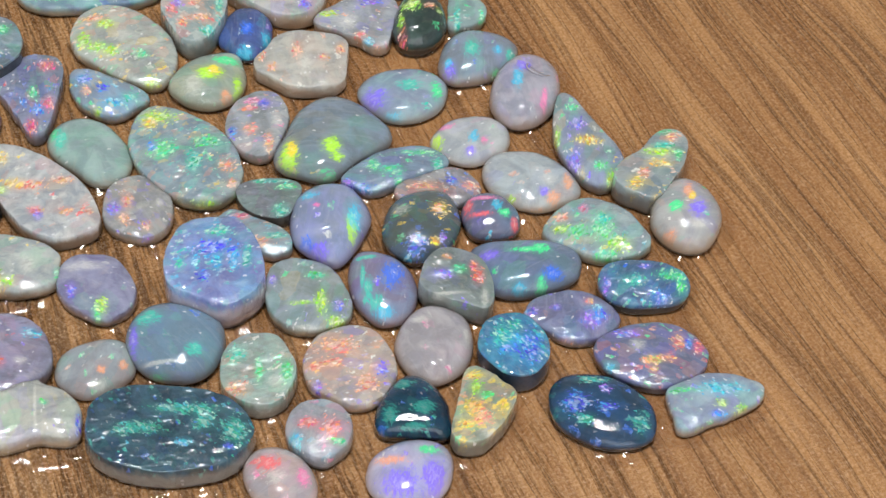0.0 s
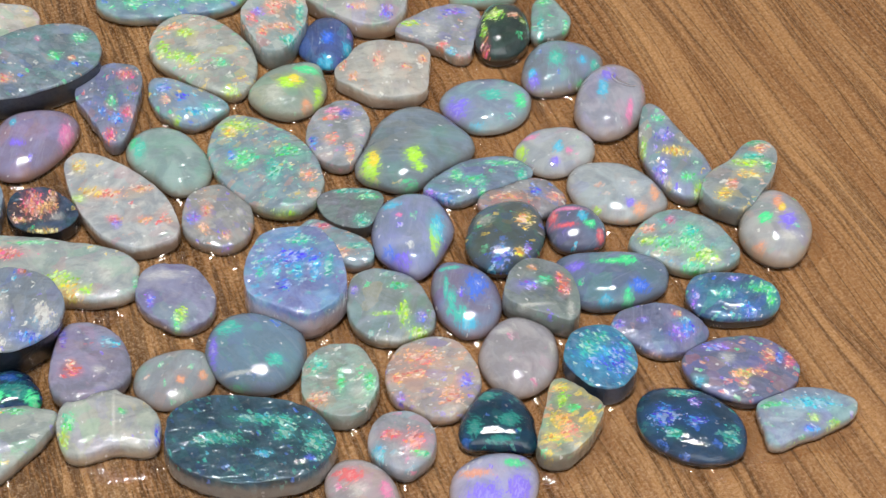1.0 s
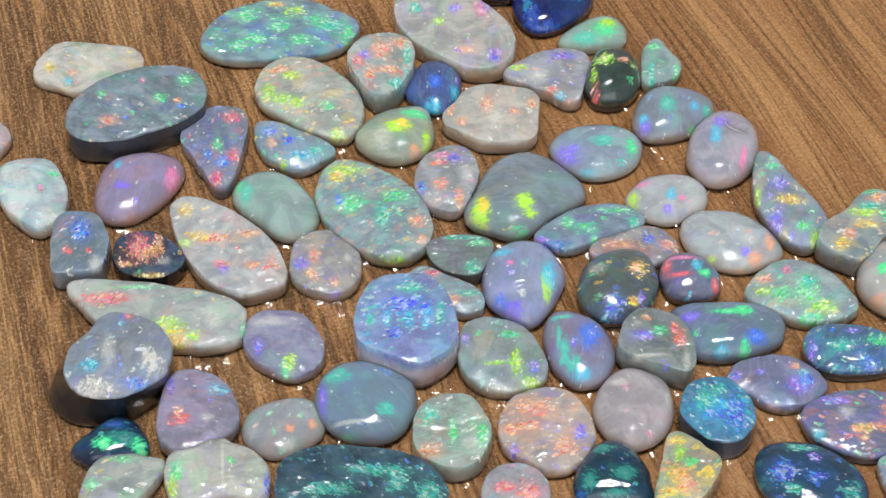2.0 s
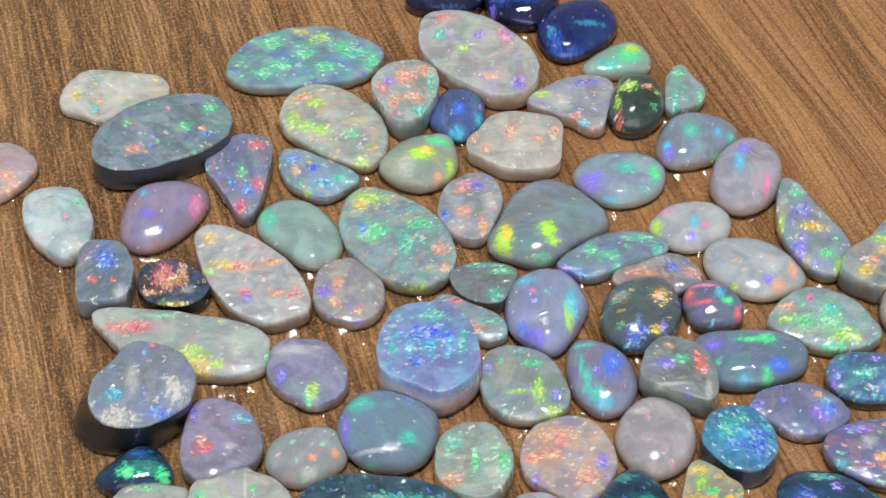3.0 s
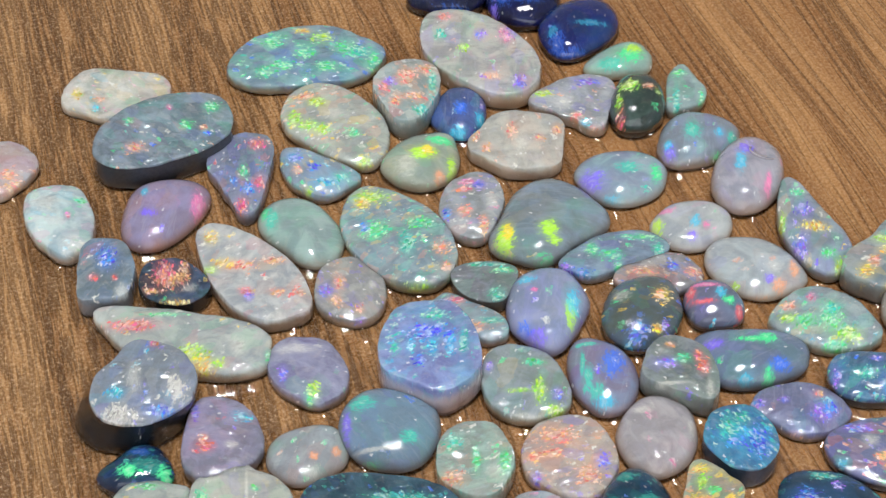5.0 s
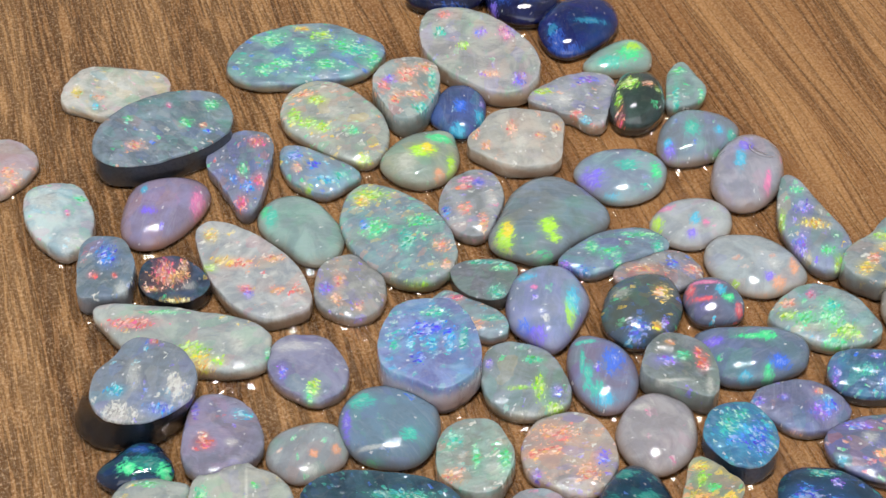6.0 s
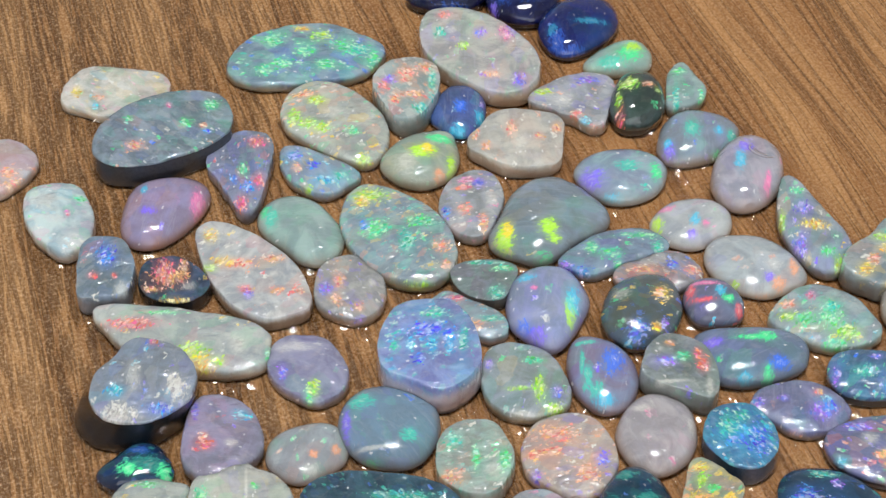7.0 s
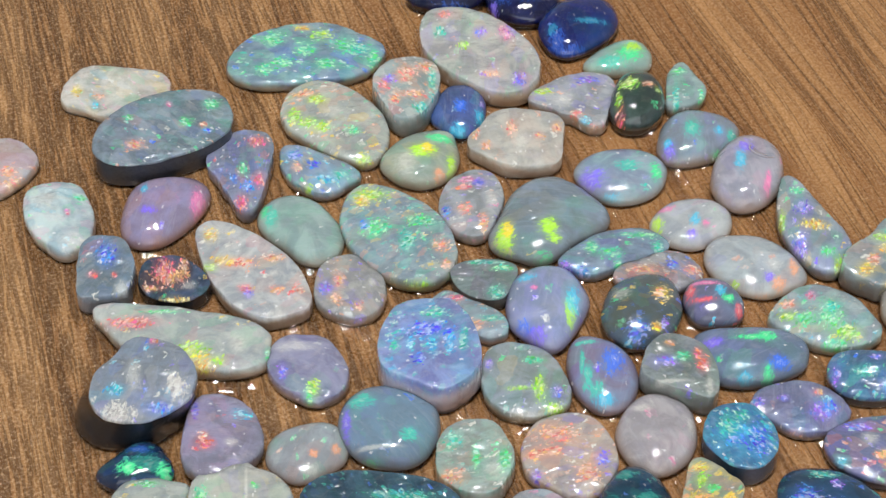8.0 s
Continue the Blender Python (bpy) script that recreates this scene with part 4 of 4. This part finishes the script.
opal("large slate shield-shaped opal with two chartreuse flashes", 16.72, 6.60, 6.48, 5.35, 35, 3.2, "d",
     (0, .002, .034, .019, -.064, -.061, -.023, -.039, -.027, .03, .012, .001, -.001, .011, .004, 0),
     "7c8897", "7f8a92", "6b6b6b", "YG", .04, .9,
     [(-5.79, -0.19, 1.88, 0.9, 54, 'YG'), (-4.94, 0.46, 0.95, 0.54, 53, 'Y'), (-1.31, -1.94, 0.97, 0.94, 168, 'YG'), (-4.0, -5.02, 1.08, 0.95, 48, 'G'), (-1.63, -3.36, 0.72, 0.47, 145, 'YG')])
opal("small rectangular opal with apricot specks", 8.67, 8.88, 4.65, 3.67, 81, 2.3, "m",
     (.001, .002, .04, -.003, -.012, -.045, -.004, .018, .005, -.01, -.001, -.005, .002, .001, -.004, .001),
     "9c9ea4", "989c9e", "8a8078", "OPVW", .35, .5,
     [(-1.55, 0.58, 0.73, 0.72, 98, 'O'), (2.74, 1.0, 0.86, 0.49, 98, 'P'), (2.53, -0.46, 0.74, 0.56, 8, 'V'), (-3.0, -1.77, 1.11, 0.49, 8, 'O'), (1.48, 1.13, 0.74, 0.41, 98, 'R'), (-1.98, 2.49, 0.64, 0.49, 9, 'B'), (0.3, -2.13, 0.97, 0.55, 7, 'W')])
opal("large oval opal crowded with tiny green and gold specks", 0.62, 4.36, 7.58, 5.45, -52, 2.6, "m",
     (.001, -.001, .051, .006, -.017, .007, .006, -.011, -.001, .008, -.002, -.007, 0, .003, .001, .001),
     "8c9ea4", "8898a4", "8b8468", "GTOY", .65, .5,
     [(-5.96, 0.86, 1.96, 0.97, 51, 'YG'), (-5.69, -0.5, 0.86, 0.8, 39, 'Y'), (-1.74, -1.57, 1.34, 1.26, 40, 'G'), (-2.81, -2.28, 0.63, 0.49, 145, 'B'), (4.58, 2.33, 0.94, 0.84, 143, 'O'), (6.85, 1.31, 0.62, 0.54, 143, 'O'), (7.23, -2.77, 2.61, 0.61, 51, 'YG'), (1.9, -0.16, 1.56, 0.84, 143, 'T'), (0.65, 2.71, 1.58, 0.79, 51, 'G')])
opal("smooth pale mint opal", -9.73, 5.79, 5.32, 3.94, -47, 2.4, "d",
     (-.001, .003, .054, .005, .024, -.026, -.024, -.007, -.008, .004, .004, .001, 0, .004, .002, 0),
     "97a8a4", "93a5a4", "857b70", "G", .05, .8,
     [(-4.28, -1.54, 0.89, 0.43, 140, 'G'), (-2.86, -1.8, 1.44, 0.61, 140, 'T')])
opal("greyish round opal with fine orange dust", -4.35, -2.68, 4.39, 3.91, -69, 2.1, "m",
     (-0, 0, .019, -0, -.002, .02, .008, .009, .008, -.008, -.008, -.001, -.003, -.002, 0, .001),
     "9c9a94", "98989a", "887662", "OWV", .45, .4,
     [(3.13, -0.09, 0.54, 0.52, 37, 'O'), (1.2, -1.92, 0.68, 0.53, 164, 'O'), (-0.84, -0.89, 1.07, 0.6, 162, 'O'), (4.85, -0.39, 1.18, 0.37, 69, 'V'), (-0.66, -2.53, 0.91, 0.71, 164, 'V'), (0.63, 2.25, 0.46, 0.36, 163, 'W')])
opal("small blue-grey opal sliver with blue flash", -8.42, 13.81, 4.50, 2.98, -29, 2.2, "m",
     (-0, -.009, .057, -.005, -.037, .105, -.03, .01, -.009, .028, -.016, -.005, -.006, -.007, -.007, -.006),
     "8799ac", "8d9aa6", "82786e", "BCYG", .35, .5,
     [(-3.0, 0.31, 0.88, 0.67, 24, 'B'), (0.89, -3.14, 0.74, 0.43, 122, 'YG'), (2.07, -0.91, 1.24, 0.66, 28, 'C'), (-1.78, -1.11, 0.58, 0.5, 128, 'O'), (-0.35, 0.13, 0.63, 0.58, 13, 'B'), (3.01, 0.54, 0.87, 0.66, 26, 'T')])
opal("pale green opal drop with lemon flash", 3.31, 15.60, 4.51, 3.86, 29, 3.0, "d",
     (-.001, -.002, .022, -.002, -.008, .062, -.007, .012, -.006, .019, -.012, .001, -.003, -.001, -.007, -.002),
     "9aa294", "94a296", "8a8678", "GY", .08, .8,
     [(-0.07, -0.2, 1.24, 0.92, 149, 'YG'), (0.47, -0.12, 0.67, 0.62, 65, 'Y'), (1.69, -3.62, 1.65, 0.56, 60, 'YG'), (2.61, 0.49, 1.38, 0.68, 150, 'G'), (0.11, -3.66, 0.74, 0.56, 61, 'O'), (-2.39, -0.78, 1.16, 0.99, 63, 'W')])
opal("square cream opal tile with rounded corners", 14.11, 17.86, 5.34, 4.59, -1, 2.4, "f",
     (-0, .001, .016, -.003, -.044, -.008, -.019, .042, -.045, -.007, .001, .011, .001, -.008, .004, -.001),
     "b5b1a8", "b0aea8", "9f9284", "WO", .12, .7,
     [(2.21, 0.02, 0.63, 0.59, 10, 'O'), (0.02, -0.85, 1.35, 0.75, 89, 'W'), (-0.92, 1.27, 1.02, 0.63, 89, 'O'), (-3.74, -1.31, 0.59, 0.56, 87, 'O'), (4.12, 1.32, 0.85, 0.57, 88, 'O'), (-5.0, 0.37, 0.68, 0.5, 90, 'O')])
opal("pale oval opal flecked with lime and pink", -6.39, 21.12, 6.90, 4.99, -44, 2.4, "m",
     (-.002, .003, .056, .009, .034, -.017, -.018, -.024, -.004, -.001, .005, -.004, -.005, -.005, -.002, .002),
     "a8ada4", "a5a8a4", "92836f", "YGWO", .6, .5,
     [(-3.52, -3.13, 1.04, 0.76, 140, 'YG'), (0.01, -2.14, 0.88, 0.68, 40, 'YG'), (2.95, -0.18, 0.76, 0.6, 41, 'G'), (-4.99, 0.04, 1.4, 0.61, 43, 'O'), (-3.43, 0.31, 1.02, 0.7, 41, 'YG'), (6.33, -2.2, 0.75, 0.67, 37, 'YG'), (-1.63, -2.76, 0.89, 0.77, 36, 'YG'), (-0.8, 0.41, 1.14, 0.69, 42, 'W')])
opal("pear-shaped grey-green opal with salmon specks", 1.59, 24.94, 4.68, 3.90, 86, 3.6, "f",
     (.003, -0, .028, .004, -.066, -.029, .016, -.003, -.007, .006, -0, .004, -0, -.001, .002, -.003),
     "9aa4a2", "94a2a0", "787f7c", "OROW", .6, .5,
     [(1.59, 0.14, 1.15, 1.06, 88, 'O'), (2.61, -2.03, 1.02, 0.89, 91, 'O'), (-2.24, 1.11, 0.78, 0.63, 7, 'O'), (-1.44, -0.73, 1.14, 0.7, 93, 'O'), (-0.32, 2.54, 1.05, 0.57, 5, 'R'), (0.6, 1.98, 0.64, 0.61, 78, 'V'), (-3.54, -1.84, 0.76, 0.69, 90, 'T'), (0.45, -2.83, 2.1, 0.45, 4, 'T')])
opal("small glossy deep blue round opal", 7.49, 23.05, 3.91, 3.20, 81, 2.4, "d",
     (0, 0, .035, .002, .016, -.017, -.008, .019, -.011, -.012, .002, -.004, -.001, .001, -.006, -.004),
     "4a5c8c", "45547e", "3a3c46", "BCV", .2, .7,
     [(-3.63, -0.46, 0.88, 0.77, 98, 'C'), (-1.32, -2.55, 1.03, 0.51, 8, 'C'), (-0.36, -0.17, 0.9, 0.7, 9, 'B'), (-4.96, -0.22, 0.75, 0.51, 98, 'V')])
opal("long grey oval opal with bright green flecks", -10.30, 31.64, 8.51, 5.26, 6, 2.1, "m",
     (-0, .004, .072, .001, .009, -.053, -.003, .005, .014, -.004, .007, .004, .005, .006, .004, .001),
     "8397a0", "7b90a0", "8b8370", "GTGB", .6, .6,
     [(-3.31, 2.45, 1.19, 1.09, 155, 'G'), (2.25, 2.45, 1.18, 0.92, 170, 'YG'), (4.71, 0.32, 1.28, 1.17, 96, 'G'), (7.79, -1.69, 1.62, 0.78, 85, 'G'), (2.24, -2.13, 1.04, 0.81, 170, 'G'), (0.13, 0.21, 1.17, 0.91, 169, 'G'), (-2.58, -1.39, 1.17, 0.81, 171, 'G'), (0.06, 3.91, 0.92, 0.46, 172, 'Y'), (6.61, -0.36, 0.91, 0.82, 166, 'T'), (-4.57, -2.24, 1.04, 0.8, 168, 'G')])
opal("large ivory lens-shaped opal with pastel flashes", 9.79, 31.20, 7.98, 5.43, -44, 3.0, "f",
     (-0, 0, .063, .008, .004, -.002, -.01, -.017, -.012, -.001, .004, -.003, -0, -.004, .003, .002),
     "b0aca6", "aaa8a8", "a08d78", "PVOG", .25, .7,
     [(-6.6, 1.07, 0.79, 0.65, 42, 'R'), (-4.9, -1.39, 0.82, 0.78, 138, 'T'), (-1.46, -1.04, 0.58, 0.54, 43, 'YG'), (-1.48, 1.82, 0.82, 0.65, 133, 'V'), (0.66, 3.83, 1.28, 0.78, 132, 'P'), (6.79, -0.67, 0.97, 0.7, 131, 'V'), (3.95, -2.12, 1.15, 0.53, 43, 'O'), (0.84, 4.88, 0.92, 0.78, 131, 'V'), (-4.1, -0.14, 0.59, 0.55, 41, 'W')])
opal("glossy black-blue round opal", 6.20, 42.03, 4.56, 3.55, -0, 3.0, "d",
     (.001, .002, .039, 0, -.008, -.043, .011, .017, -.001, -.002, -.006, .006, .003, -.005, -.003, -0),
     "0c1030", "0a1430", "10141e", "BV", .03, .9,
     [(0.6, -3.62, 1.98, 0.94, 180, 'B'), (-0.72, -0.78, 1.99, 1.14, 179, 'B')])
opal("glossy ink-blue oval opal", 15.06, 40.82, 4.48, 4.24, -13, 3.0, "d",
     (0, 0, .006, .002, -0, .01, -.004, .002, -.004, .008, .001, -.005, .005, .003, .002, -.003),
     "0e1440", "0c1030", "10141e", "BV", .03, .9,
     [(-2.83, -3.41, 1.31, 0.53, 102, 'V'), (-2.11, -1.12, 1.33, 1.32, 55, 'B'), (0.48, -0.55, 1.98, 1.13, 13, 'B')])
opal("glossy cobalt blue oval cabochon", 21.39, 36.29, 5.21, 4.29, 46, 3.0, "d",
     (0, .001, .033, -.004, .001, -.019, -.003, .023, .008, .001, -.001, .007, -.003, .002, 0, 0),
     "141f62", "18245c", "1a2240", "BBC", .02, .9,
     [(-4.41, -0.63, 1.82, 0.91, 42, 'B'), (-3.37, 0.94, 0.74, 0.65, 37, 'C'), (0.34, -1.61, 1.7, 0.46, 134, 'C'), (-3.87, -3.18, 1.42, 0.91, 135, 'B')])
opal("small seafoam green opal chip", 26.02, 31.07, 3.92, 2.71, 18, 2.0, "d",
     (.005, .001, .059, .005, -.099, -.007, -.011, .005, -.005, .004, .01, -.002, .004, -.003, .002, -.005),
     "8fa69e", "94a8a0", "8c8474", "TG", .15, .8,
     [(1.12, -0.24, 1.3, 1.08, 167, 'G'), (-1.52, -0.76, 1.42, 0.81, 162, 'T'), (1.76, 0.5, 0.91, 0.73, 166, 'YG')])
opal("pinkish grey triangular opal", 20.92, 24.31, 4.53, 3.76, -4, 2.1, "f",
     (.005, .011, .021, .005, -.17, .009, .007, .059, -.003, -0, .04, -.009, -.012, -.03, -.005, .005),
     "9d9fa6", "989ca0", "8c7c6c", "VOWP", .35, .5,
     [(1.81, -4.73, 0.76, 0.6, 7, 'O'), (0.52, -3.7, 0.76, 0.6, 7, 'C'), (-4.07, 0.37, 1.15, 0.53, 4, 'YG'), (0.66, 2.44, 1.28, 0.53, 4, 'V'), (-1.48, -0.78, 1.05, 1.01, 70, 'W'), (-0.14, -2.88, 0.64, 0.6, 20, 'O')])
opal("small black domed opal with lime and red edge", 27.49, 23.61, 4.16, 3.31, 76, 4.0, "d",
     (-0, -.001, .04, .004, .002, .02, -.009, -.018, -.009, -.01, -.004, -.006, .002, -.001, .001, -.003),
     "3c4646", "343c3c", "23282a", "G", .03, .8,
     [(0.67, 1.21, 1.14, 0.87, 107, 'YG'), (-4.22, 1.18, 1.71, 0.44, 11, 'R'), (1.02, -1.05, 0.63, 0.44, 106, 'O'), (-1.72, 1.85, 1.04, 0.38, 10, 'YG'), (0.74, -2.19, 0.44, 0.38, 1, 'YG')])
opal("small sage triangular opal shard", 32.90, 25.85, 3.32, 2.34, 84, 2.2, "m",
     (-.003, -.002, .037, .025, .068, .128, .01, -.02, .028, -.001, -.015, .019, .011, .002, .008, .012),
     "8aa09e", "8c9ea0", "8a8276", "GTW", .2, .6,
     [(-2.11, 0.8, 1.92, 0.32, 2, 'T'), (-1.83, -2.11, 1.22, 0.38, 1, 'G'), (2.07, 0.69, 0.77, 0.53, 99, 'G'), (-4.06, 0.16, 1.14, 0.35, 96, 'G')])
opal("blue-grey rounded opal with turquoise spots", 33.81, 18.47, 4.74, 3.88, 23, 3.0, "d",
     (.001, .001, .029, -0, .002, -.059, .013, .017, .006, -.004, .001, -.001, -0, -.003, -.001, -.003),
     "808e9c", "868e98", "857668", "TBGV", .2, .6,
     [(-0.54, 0.16, 1.03, 0.87, 53, 'T'), (2.08, -1.17, 0.6, 0.5, 53, 'C'), (0.55, -3.82, 0.6, 0.55, 36, 'G'), (-4.06, -1.26, 1.01, 0.62, 61, 'V'), (-3.85, -0.43, 0.51, 0.37, 59, 'C'), (3.28, -1.98, 0.68, 0.5, 57, 'T')])
scarred = opal("milky lilac domed opal", 38.99, 13.02, 5.26, 4.11, 71, 3.6, "d",
     (0, -.001, .041, .001, -.001, .018, -.005, 0, -.002, -.003, -.003, .005, .001, .001, .001, .001),
     "a39fa8", "9c9ca6", "8d7d72", "VP", .05, .9,
     [(1.92, 0.92, 0.94, 0.85, 169, 'V'), (-1.96, -2.64, 1.3, 0.35, 12, 'P'), (-0.1, 0.95, 1.49, 0.55, 13, 'C')])

# a fossil's round scar, high on the lilac dome
for radius in (0.00150, 0.00095):
    bm, count = bmesh.new(), 40
    rows = []
    for i in range(count):
        phi = 2 * math.pi * i / count
        r = radius * (1 + 0.06 * math.sin(2 * phi + 1))
        rows.append([bm.verts.new(((r + 0.00013 * math.cos(k * math.pi / 3)) * math.cos(phi), 0.85 * (r + 0.00013 * math.cos(k * math.pi / 3)) * math.sin(phi), 0.00010 * math.sin(k * math.pi / 3))) for k in range(6)])
    for i in range(count):
        for k in range(6):
            bm.faces.new((rows[i - 1][k], rows[i][k], rows[i][(k + 1) % 6], rows[i - 1][(k + 1) % 6])).smooth = True
    scar = part("growth_ring", bm, potch("a59da4", radius * 9000), scarred, "pale rounded ridge")
    scar.matrix_basis = pose(0, 0, 0, 0, 0, -71) @ pose(0.00165, 0.00160, 0.00315, -20, 22, 0)
opal("glossy grey-blue oval cabochon", 25.18, 13.10, 4.97, 4.02, 2, 2.6, "d",
     (0, -.001, .034, .005, -.006, .035, -.002, -.01, -.007, .003, .002, .001, -.001, .002, .001, .001),
     "90a0aa", "8e98ac", "84827c", "VTG", .08, .8,
     [(-3.56, -1.2, 1.48, 1.31, 4, 'V'), (0.6, 0.23, 1.12, 0.74, 179, 'T'), (3.65, -0.35, 1.16, 0.62, 83, 'G'), (-1.64, -3.76, 1.1, 0.49, 177, 'C')])
opal("slim triangular opal with lime and violet flashes", 45.05, 4.74, 6.32, 3.27, -71, 2.6, "m",
     (.009, -.009, .075, .026, -.085, .037, .019, -.046, -.009, 0, .012, -.011, .002, .014, -0, -.003),
     "8c97a4", "8a95a0", "716c68", "GVYW", .3, .6,
     [(3.9, 0.04, 0.75, 0.67, 106, 'G'), (5.71, 0.5, 0.93, 0.53, 151, 'YG'), (0.19, 0.15, 1.33, 0.71, 73, 'Y'), (2.19, -2.45, 1.41, 0.83, 152, 'V'), (-2.39, 0.03, 0.98, 0.84, 139, 'V'), (-4.8, 0.48, 0.74, 0.56, 78, 'G'), (-1.65, -2.65, 1.12, 0.36, 155, 'YG')])
opal("thick bar-shaped opal with gold and green flashes", 52.15, 0.32, 5.04, 3.23, 50, 3.6, "f",
     (-.003, -.011, .091, -.005, .098, .058, -.064, .016, -.004, .003, .007, -.012, -.013, -.008, .001, .001),
     "8b9494", "87949a", "6c6a66", "YGOW", .5, .7,
     [(4.08, 0.55, 0.75, 0.64, 142, 'O'), (4.33, 1.8, 1.12, 0.48, 129, 'G'), (1.63, 0.43, 1.6, 0.71, 129, 'YG'), (0.3, -0.43, 1.23, 0.55, 129, 'Y'), (-1.91, 0.1, 0.71, 0.6, 21, 'O'), (2.5, 0.62, 1.11, 0.48, 129, 'T'), (2.62, -1.48, 0.72, 0.43, 30, 'G'), (-3.51, 0.0, 0.95, 0.84, 15, 'Y'), (-4.16, -2.95, 0.7, 0.48, 28, 'Y')])
opal("domed white opal with orange flash, at the pile's edge", 55.15, -5.61, 4.68, 4.02, 89, 4.0, "d",
     (-.001, -0, .025, 0, .017, -.006, .014, .01, -.002, -.002, -.001, .002, .006, .005, 0, .002),
     "a6a4a2", "a2a2a8", "988a78", "OGWV", .15, .6,
     [(1.6, -0.17, 1.24, 0.54, 173, 'O'), (0.82, -0.51, 0.54, 0.42, 166, 'Y'), (-3.49, 2.34, 0.72, 0.52, 95, 'O'), (-0.46, 1.44, 0.74, 0.67, 118, 'G'), (-0.72, -1.07, 1.08, 0.84, 165, 'V'), (-2.62, -0.87, 1.08, 0.45, 91, 'W')])
opal("grey oval opal with a spray of bright green fire", 45.23, -7.37, 5.51, 4.08, -16, 2.4, "m",
     (0, .002, .042, -.005, .019, -.061, .005, .021, .018, -.016, -0, -.006, .007, .006, -.001, -.002),
     "98a4a4", "94a0a8", "8b8474", "GYTC", .45, .6,
     [(0.48, -0.03, 1.94, 1.28, 95, 'G'), (-1.97, -1.24, 1.29, 0.74, 18, 'G'), (2.53, -1.76, 1.4, 0.88, 19, 'YG'), (0.3, 1.08, 0.84, 0.73, 37, 'T'), (-1.94, 2.03, 0.68, 0.47, 95, 'P'), (-4.02, 0.29, 0.94, 0.6, 19, 'O'), (1.64, -3.52, 1.16, 0.72, 19, 'G'), (-3.76, -1.19, 0.94, 0.59, 19, 'YG')])

# ---- drops of water on the bare wood ----
for x, y, a, b, turn in ((24.4, 20.1, 0.65, 0.70, 8), (32.4, 13.5, 0.73, 0.81, 8), (39.7, 7.2, 0.65, 0.81, 8), (8.6, -17.3, 0.65, 0.93, 0), (3.6, 11.4, 0.98, 0.70, 8), (-8.1, -6.3, 0.65, 0.93, 0), (1.5, -2.6, 0.98, 0.81, 8), (-4.2, -9.5, 0.73, 0.81, 8), (40.9, -21.7, 0.98, 0.81, 8), (38.7, -3.7, 0.73, 0.70, 8), (-20.8, -32.7, 0.65, 0.93, 0), (50.3, -33.8, 0.73, 0.81, 8), (49.7, -31.2, 0.49, 1.04, 0), (-16.9, -14.3, 2.44, 1.04, 8), (-2.5, -7.8, 1.30, 0.81, 8), (-12.9, -34.0, 3.74, 1.04, 8), (46.5, -35.6, 1.63, 0.93, 8), (-20.4, -18.2, 0.65, 0.93, 0), (-25.8, 14.4, 1.14, 0.70, 8), (3.7, -37.9, 2.44, 0.93, 8), (-26.7, 3.9, 1.46, 0.70, 8), (1.4, -26.3, 1.14, 0.70, 8), (12.2, 14.1, 3.25, 0.93, 8)):
    water_drop(x, y, a, b, turn)
